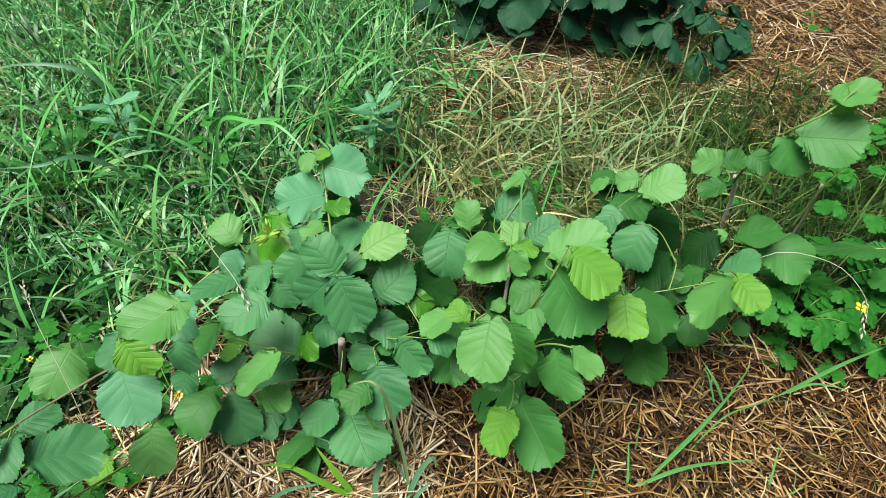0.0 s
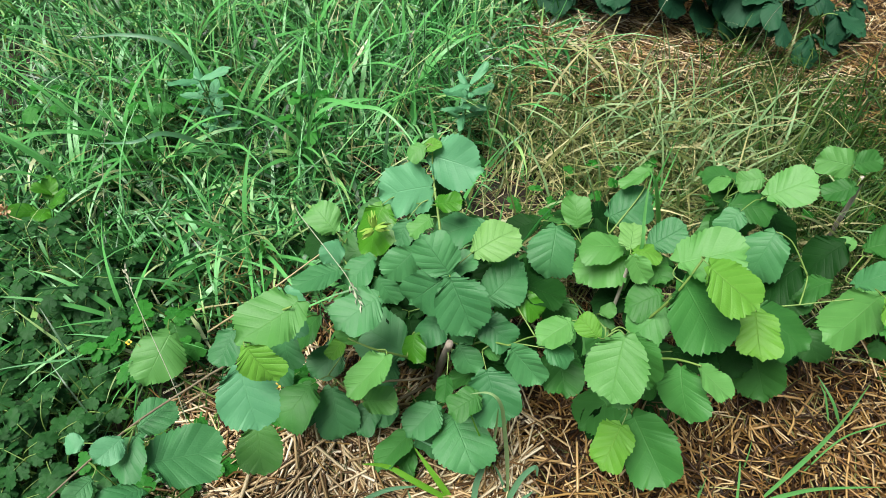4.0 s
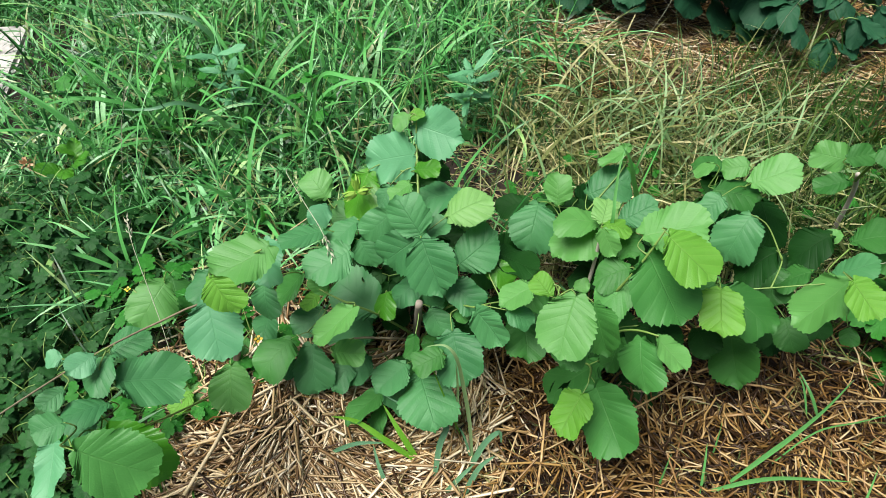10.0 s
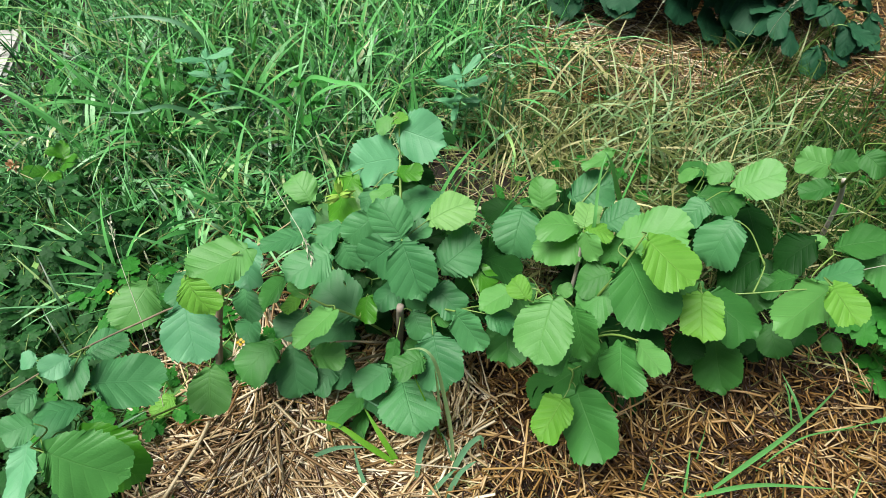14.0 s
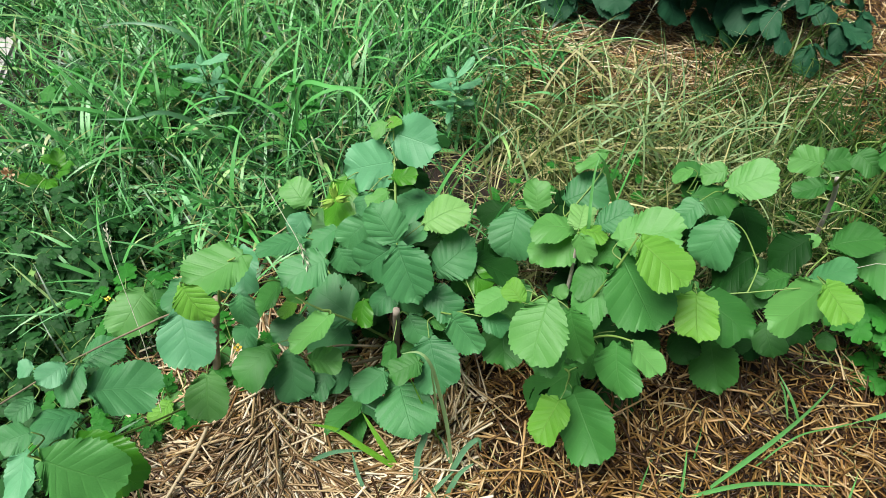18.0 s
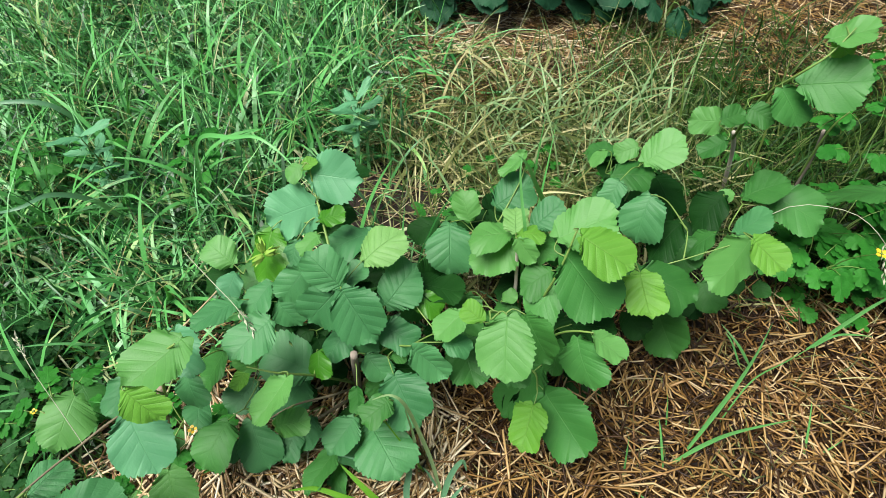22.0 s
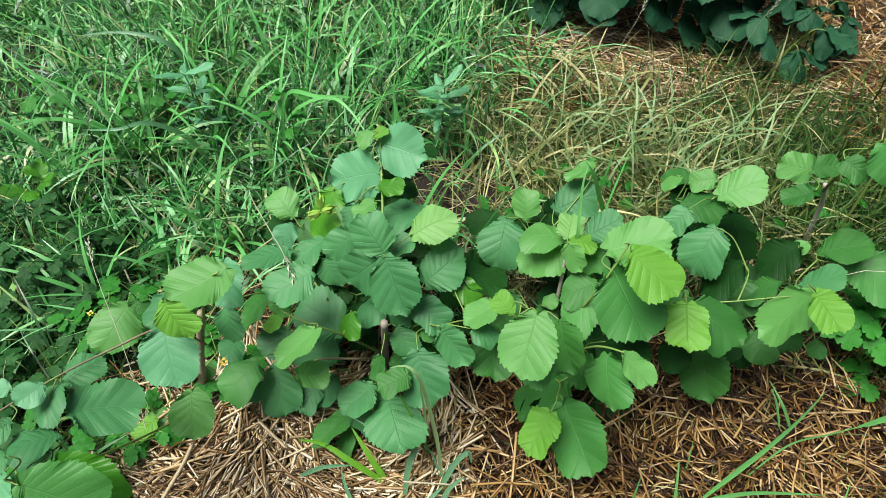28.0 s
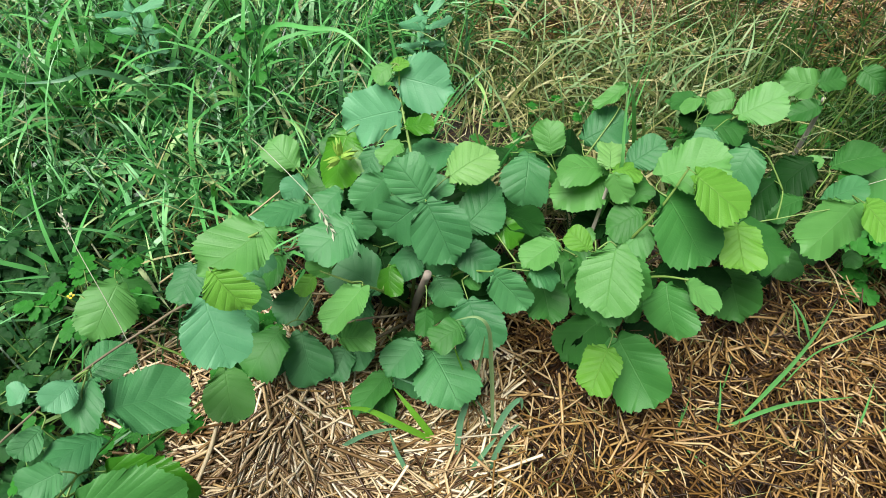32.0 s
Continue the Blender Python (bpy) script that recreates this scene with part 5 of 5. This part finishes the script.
def blade(tuft, points, width, material):
    """One grass blade laid along a smooth line of points, folded along its middle."""
    origin = tuft.location
    pts = [Vector(p) - origin for p in points]
    pts[0] = pts[0] - Vector((0, 0, 0.02))
    line = []
    for i in range(len(pts) - 1):
        a, b_, c, d = pts[max(i - 1, 0)], pts[i], pts[i + 1], pts[min(i + 2, len(pts) - 1)]
        for k in range(5):
            s = k / 5
            line.append(0.5 * (2 * b_ + (c - a) * s + (2 * a - 5 * b_ + 4 * c - d) * s * s + (3 * b_ - a - 3 * c + d) * s ** 3))
    line.append(pts[-1])
    verts, faces = [], []
    m = len(line) - 1
    for i, p in enumerate(line):
        s = i / m
        way = (line[min(i + 1, m)] - line[max(i - 1, 0)]).normalized()
        across = way.cross(Vector((0.05, -0.62, 0.79))).normalized()
        up = across.cross(way)
        w = 0.5 * width * min(1, 0.5 + 2.2 * s) * (1 - s ** 2.6) + 0.0003
        verts += [p - across * w + up * w * 0.25, p, p + across * w + up * w * 0.25]
    for i in range(m):
        for k in (0, 1):
            faces.append((3 * i + k, 3 * i + k + 1, 3 * i + k + 4, 3 * i + k + 3))
    return part("grass_blade", mesh_from("grass_blade", verts, faces, material), None, tuft)


tuft = thing("grass_tuft", (-0.039, 0.188, 0.0), "fresh green grass blades lying at the foot of the hazel", "grass", "grass tufts in the straw")
blade(tuft, ((-0.036, 0.181, 0.065), (-0.109, 0.196, 0.095), (-0.171, 0.214, 0.115), (-0.222, 0.21, 0.125)), 0.0133, YOUNG_GRASS)
blade(tuft, ((-0.037, 0.184, 0.065), (-0.078, 0.214, 0.095), (-0.124, 0.255, 0.125)), 0.0133, YOUNG_GRASS)
blade(tuft, ((0.006, 0.142, 0.055), (0.005, 0.2, 0.105), (0.01, 0.236, 0.145), (-0.047, 0.239, 0.165), (-0.122, 0.257, 0.175)), 0.01235, BLUE_GRASS)
blade(tuft, ((-0.075, 0.108, 0.055), (-0.107, 0.145, 0.075), (-0.126, 0.177, 0.105)), 0.00855, BLUE_GRASS)
blade(tuft, ((-0.213, 0.161, 0.075), (-0.164, 0.179, 0.085), (-0.108, 0.192, 0.085)), 0.0095, BLUE_GRASS)
blade(tuft, ((0.04, 0.25, 0.085), (0.003, 0.268, 0.185), (-0.031, 0.287, 0.285)), 0.0038, YOUNG_GRASS)
tuft = thing("grass_tuft", (0.077, 0.208, 0.0), "tall bluish grass blades arching over a hazel leaf", "grass", "grass tufts in the straw")
blade(tuft, ((0.077, 0.201, 0.055), (0.058, 0.236, 0.165), (0.037, 0.255, 0.285), (0.018, 0.263, 0.385), (-0.005, 0.27, 0.41), (-0.035, 0.272, 0.39)), 0.0075, PALE_BLADE)
blade(tuft, ((0.031, 0.251, 0.075), (0.026, 0.268, 0.225), (0.017, 0.267, 0.355)), 0.0055, PALE_BLADE)
blade(tuft, ((0.068, 0.178, 0.055), (0.092, 0.226, 0.095), (0.118, 0.247, 0.125), (0.127, 0.236, 0.095)), 0.01235, BLUE_GRASS)
blade(tuft, ((0.07, 0.134, 0.055), (0.09, 0.18, 0.085), (0.118, 0.205, 0.105)), 0.0114, BLUE_GRASS)
blade(tuft, ((0.021, 0.113, 0.055), (0.057, 0.159, 0.075), (0.079, 0.185, 0.085)), 0.01045, BLUE_GRASS)
blade(tuft, ((0.077, 0.203, 0.055), (0.052, 0.235, 0.085), (0.037, 0.248, 0.105)), 0.00475, BLUE_GRASS)
tuft = thing("grass_tuft", (0.605, 0.271, 0.0), "long green couch grass lying across the straw", "grass", "grass tufts in the straw")
blade(tuft, ((0.595, 0.262, 0.085), (0.665, 0.325, 0.09), (0.724, 0.378, 0.095), (0.801, 0.454, 0.095), (0.871, 0.534, 0.095)), 0.01125, FRESH_GRASS)
blade(tuft, ((0.558, 0.238, 0.085), (0.628, 0.264, 0.09), (0.705, 0.286, 0.09), (0.833, 0.306, 0.085)), 0.00975, FRESH_GRASS)
blade(tuft, ((0.688, 0.321, 0.075), (0.775, 0.398, 0.085), (0.872, 0.441, 0.085), (0.971, 0.485, 0.085)), 0.00375, FRESH_GRASS)
blade(tuft, ((0.801, 0.449, 0.075), (0.772, 0.481, 0.095), (0.746, 0.534, 0.105)), 0.00675, FRESH_GRASS)
blade(tuft, ((0.542, 0.234, 0.065), (0.54, 0.281, 0.085), (0.54, 0.318, 0.105)), 0.00525, FRESH_GRASS)
tuft = thing("grass_tuft", (0.966, 0.495, 0.0), "broad green grass blade at the straw edge", "grass", "grass tufts in the straw")
blade(tuft, ((0.949, 0.482, 0.075), (1.066, 0.536, 0.095), (1.143, 0.571, 0.105), (1.253, 0.616, 0.115)), 0.00975, FRESH_GRASS)
blade(tuft, ((0.964, 0.486, 0.075), (1.018, 0.5, 0.085), (1.105, 0.496, 0.075)), 0.006, FRESH_GRASS)
blade(tuft, ((0.778, 0.45, 0.075), (0.759, 0.49, 0.095), (0.747, 0.513, 0.105)), 0.0045, FRESH_GRASS)


tuft = thing("grass_tuft", (0.33, 0.73, 0.0), "upright green grass blades among the hazel leaves", "grass", "grass tufts in the straw")
blade(tuft, ((0.290, 0.600, 0.02), (0.270, 0.590, 0.25), (0.261, 0.585, 0.416), (0.255, 0.623, 0.469), (0.253, 0.659, 0.508), (0.259, 0.690, 0.530)), 0.0070, FRESH_GRASS)
blade(tuft, ((0.350, 0.730, 0.02), (0.345, 0.715, 0.20), (0.330, 0.711, 0.337), (0.298, 0.698, 0.431), (0.274, 0.694, 0.493), (0.254, 0.694, 0.521)), 0.0130, FRESH_GRASS)
tuft = thing("grass_tuft", (-0.53, 1.02, 0.0), "broad green blade bending over the hazel crown", "grass", "grass tufts in the straw")
blade(tuft, ((-0.530, 1.020, 0.0), (-0.500, 0.985, 0.22), (-0.430, 0.915, 0.40), (-0.335, 0.854, 0.455), (-0.276, 0.829, 0.475), (-0.227, 0.790, 0.470), (-0.187, 0.741, 0.463)), 0.0100, GRASS)


tuft = thing("grass_tuft", (-0.78, 1.02, 0.0), "pale broad grass blades bent flat over the meadow", "grass", "grass tufts in the straw")
blade(tuft, ((-0.760, 1.000, 0.02), (-0.790, 0.975, 0.14), (-0.855, 0.933, 0.22), (-0.907, 0.874, 0.24), (-1.013, 0.873, 0.22)), 0.0140, BLUE_GRASS)
blade(tuft, ((-0.860, 1.270, 0.02), (-0.900, 1.260, 0.16), (-0.960, 1.249, 0.25), (-1.080, 1.234, 0.27), (-1.200, 1.222, 0.25)), 0.0150, BLUE_GRASS)


def ear_grass(place, label, points, ear=0.06):
    """A flowering grass: a thin culm and a narrow ear of spikelets at its end."""
    root = thing("grass_ear", place, label, "grass", "flowering grasses")
    inv = Matrix.Translation(-Vector(place))
    pts = [inv @ Vector(p) for p in points]
    part("culm", tube("culm", pts, [0.0008] * (len(pts) - 1) + [0.0005], EAR, 5), EAR, root)
    a, b = pts[-2], pts[-1]
    way = (b - a).normalized()
    count = int(ear / 0.005)
    for i in range(count):
        p = b - way * (ear * i / count)
        u = way.orthogonal().normalized()
        s = Matrix.Rotation(2.4 * i, 3, way) @ u
        q = p + way * 0.014 + s * 0.007
        w = way.cross(s) * 0.0026
        part("spikelet", mesh_from("spikelet", [p, p + way * 0.005 + s * 0.004 + w, q, p + way * 0.005 + s * 0.004 - w, p + way * 0.005 + s * 0.0065], [(0, 1, 4), (1, 2, 4), (2, 3, 4), (3, 0, 4)], EAR), EAR, root)
    return root


ear_grass((-0.52, 0.86, 0.0), "flowering grass stalk bent over the hazel", ((-0.52, 0.86, -0.02), (-0.45, 0.70, 0.28), (-0.396, 0.584, 0.414), (-0.304, 0.470, 0.456), (-0.264, 0.426, 0.455), (-0.232, 0.384, 0.427)), 0.06)
ear_grass((0.80, 0.70, 0.0), "drooping flowering grass over the celandine", ((0.72, 0.66, 0.0), (0.80, 0.66, 0.34), (0.92, 0.62, 0.40), (1.0, 0.56, 0.36), (1.02, 0.52, 0.29)), 0.09)
ear_grass((-0.62, 0.22, 0.0), "thin seed stalk leaning over the straw edge", ((-0.54, 0.14, 0.0), (-0.60, 0.28, 0.16), (-0.70, 0.42, 0.28), (-0.74, 0.48, 0.30)), 0.05)
ear_grass((0.41, 1.56, 0.0), "tall flowering grass before the dark bush", ((0.36, 1.50, -0.02), (0.38, 1.52, 0.2), (0.41, 1.52, 0.32), (0.43, 1.53, 0.42)), 0.07)
ear_grass((0.80, 1.70, 0.0), "thin flowering grass before the dark bush", ((0.80, 1.70, -0.02), (0.80, 1.69, 0.22), (0.82, 1.66, 0.36)), 0.06)


ear_grass((-1.03, 0.75, 0.0), "thin seeding grass upright in the meadow", ((-1.03, 0.752, -0.02), (-0.976, 0.814, 0.20), (-0.940, 0.832, 0.29), (-0.923, 0.839, 0.33)), 0.05)
ear_grass((-0.30, 1.30, 0.0), "slender seeding grass in the meadow", ((-0.30, 1.30, -0.02), (-0.29, 1.28, 0.24), (-0.27, 1.25, 0.36)), 0.05)


def dry_stalk(points, label, radius=0.0022):
    root = thing("dry_stalk", points[0], label, "dry stalk", "dry stalks")
    inv = Matrix.Translation(-Vector(points[0]))
    part("culm", tube("culm", [inv @ Vector(p) for p in points], [radius] * (len(points) - 1) + [radius * 0.6], DRY_STALK, 6), DRY_STALK, root)
    for i, p in enumerate(points[1:-1]):
        q = inv @ Vector(p)
        part("joint", tube("joint", [q - Vector((0, 0, 0.003)), q, q + Vector((0, 0, 0.003))], [0.002, 0.0032, 0.002], DRY_STALK, 6), DRY_STALK, root)


DRY_STALK = plain_material("dry_culm", (0.252, 0.196, 0.098), (0.434, 0.364, 0.224), 0.6, 40.0, 0.3, 0.001)
dry_stalk(((-0.62, 0.46, 0.10), (-0.50, 0.52, 0.18), (-0.36, 0.60, 0.28)), "thin bleached stalk caught in the hazel")
dry_stalk(((-0.480, 0.02, 0.045), (-0.454, 0.133, 0.06), (-0.448, 0.202, 0.065), (-0.425, 0.280, 0.07)), "split pale stalk lying on the straw", 0.0042)
dry_stalk(((-0.40, 0.455, 0.10), (-0.28, 0.45, 0.12), (-0.16, 0.47, 0.10)), "pale dry stalk under the hazel leaves")
dry_stalk(((0.40, 0.43, 0.05), (0.50, 0.435, 0.055), (0.60, 0.43, 0.05)), "long pale straw on the brown mulch")


def clover_head(place):
    root = thing("clover_head", place, "faded reddish clover head in the grass", "flower")
    part("stalk", tube("stalk", [(0, 0, -place[2]), (0.004, 0.003, -place[2] * 0.5), (0, 0, 0)], [0.0012, 0.001, 0.001], SHOOT, 5), SHOOT, root)
    r = random.Random(3)
    for i in range(40):
        a, e = r.uniform(0, 6.28), math.asin(r.uniform(-0.4, 1))
        o = Vector((math.cos(a) * math.cos(e), math.sin(a) * math.cos(e), math.sin(e)))
        s = o.orthogonal().normalized() * 0.003
        part("floret", mesh_from("floret", [o * 0.006 - s, o * 0.006 + s, o * 0.017 + s * 0.7, o * 0.020, o * 0.017 - s * 0.7], [(0, 1, 2, 3, 4)], CLOVER), CLOVER, root)


clover_head((-1.092, 0.619, 0.25))

# ---------------------------------------------------------------- straws that lie on top, and grass tufts at the meadow edge


def straw_mesh(seed):
    """A single straw, one unit long: a flattened tube, slightly bent, with a joint."""
    r = random.Random(seed)
    joint, bend = r.uniform(0.25, 0.75), r.uniform(-0.05, 0.05)
    verts, faces = [], []
    stops = [0, joint - 0.03, joint, joint + 0.03, 1]
    for i, s in enumerate(stops):
        rad = 1.25 if i == 2 else 1.0
        for k in range(6):
            a = math.pi / 3 * k
            verts.append((s - 0.5, bend * (1 - 4 * (s - 0.5) ** 2) + 0.5 * rad * math.cos(a) * 0.05, 0.5 * rad * math.sin(a) * 0.035))
    for i in range(4):
        for k in range(6):
            j = (k + 1) % 6
            faces.append((6 * i + k, 6 * i + j, 6 * i + 6 + j, 6 * i + 6 + k))
    faces += [tuple(range(6))[::-1], tuple(range(24, 30))]
    return mesh_from("straw", verts, faces, None)


def single_straw_material():
    m, nt, bsdf = nodes_of("single_straw")
    rnd = nt.nodes.new("ShaderNodeObjectInfo").outputs["Random"]
    colour = ramp(nt, rnd, (0.0, (0.168, 0.084, 0.0266)), (0.45, (0.322, 0.196, 0.0665)), (0.8, (0.462, 0.329, 0.147)), (1.0, (0.56, 0.448, 0.266)))
    streak = noise_tex(nt, 30.0, 3.0, "Object", (0.5, 6, 6))
    colour = mixed(nt, math_node(nt, "MULTIPLY", streak, 0.5), colour, (0.154, 0.077, 0.028))
    nt.links.new(colour, bsdf.inputs["Base Color"])
    bsdf.inputs["Roughness"].default_value = 0.42
    return m


ONE_STRAW = single_straw_material()
straws = [straw_mesh(k) for k in range(8)]
for me in straws:
    me.materials.append(ONE_STRAW)
litter = thing("straw_litter", (0.5, 0.3, 0.0), "long single straws strewn on the mulch", "straw")
r = random.Random(77)
for i in range(280):
    sx, sy = r.uniform(-0.5, 1.35), r.uniform(-0.1, 0.56)
    if mulch(np.array([sx]), np.array([sy]))[0] < 0.7:
        continue
    sz = float((ground_height(np.array([sx]), np.array([sy])) + np.maximum(tossed(np.array([sx]), np.array([sy])), -0.012))[0]) + r.uniform(0.032, 0.058)
    length = r.uniform(0.05, 0.16)
    ob = part("straw", straws[i % 8], None, litter)
    thick = r.uniform(0.08, 0.13)
    ob.matrix_basis = Matrix.Translation((sx - 0.5, sy - 0.3, sz)) @ Euler((r.uniform(0, 3), r.gauss(0, 0.13), r.uniform(0, 6.28))).to_matrix().to_4x4() @ Matrix.Diagonal((length, thick, thick, 1))

for i in range(26):
    tx, ty = r.uniform(-1.25, -0.05), r.uniform(0.72, 1.7)
    if math.hypot((tx + 0.05) / 1.3, ty - 1.0) < 0.28:
        continue
    grass_tuft((tx, ty, 0.0), "tuft of broad arching green grass in the meadow", [(r.uniform(0, 360), r.uniform(0.22, 0.42), r.uniform(0.009, 0.016), r.uniform(8, 45), r.uniform(30, 110)) for _ in range(8)], GRASS)
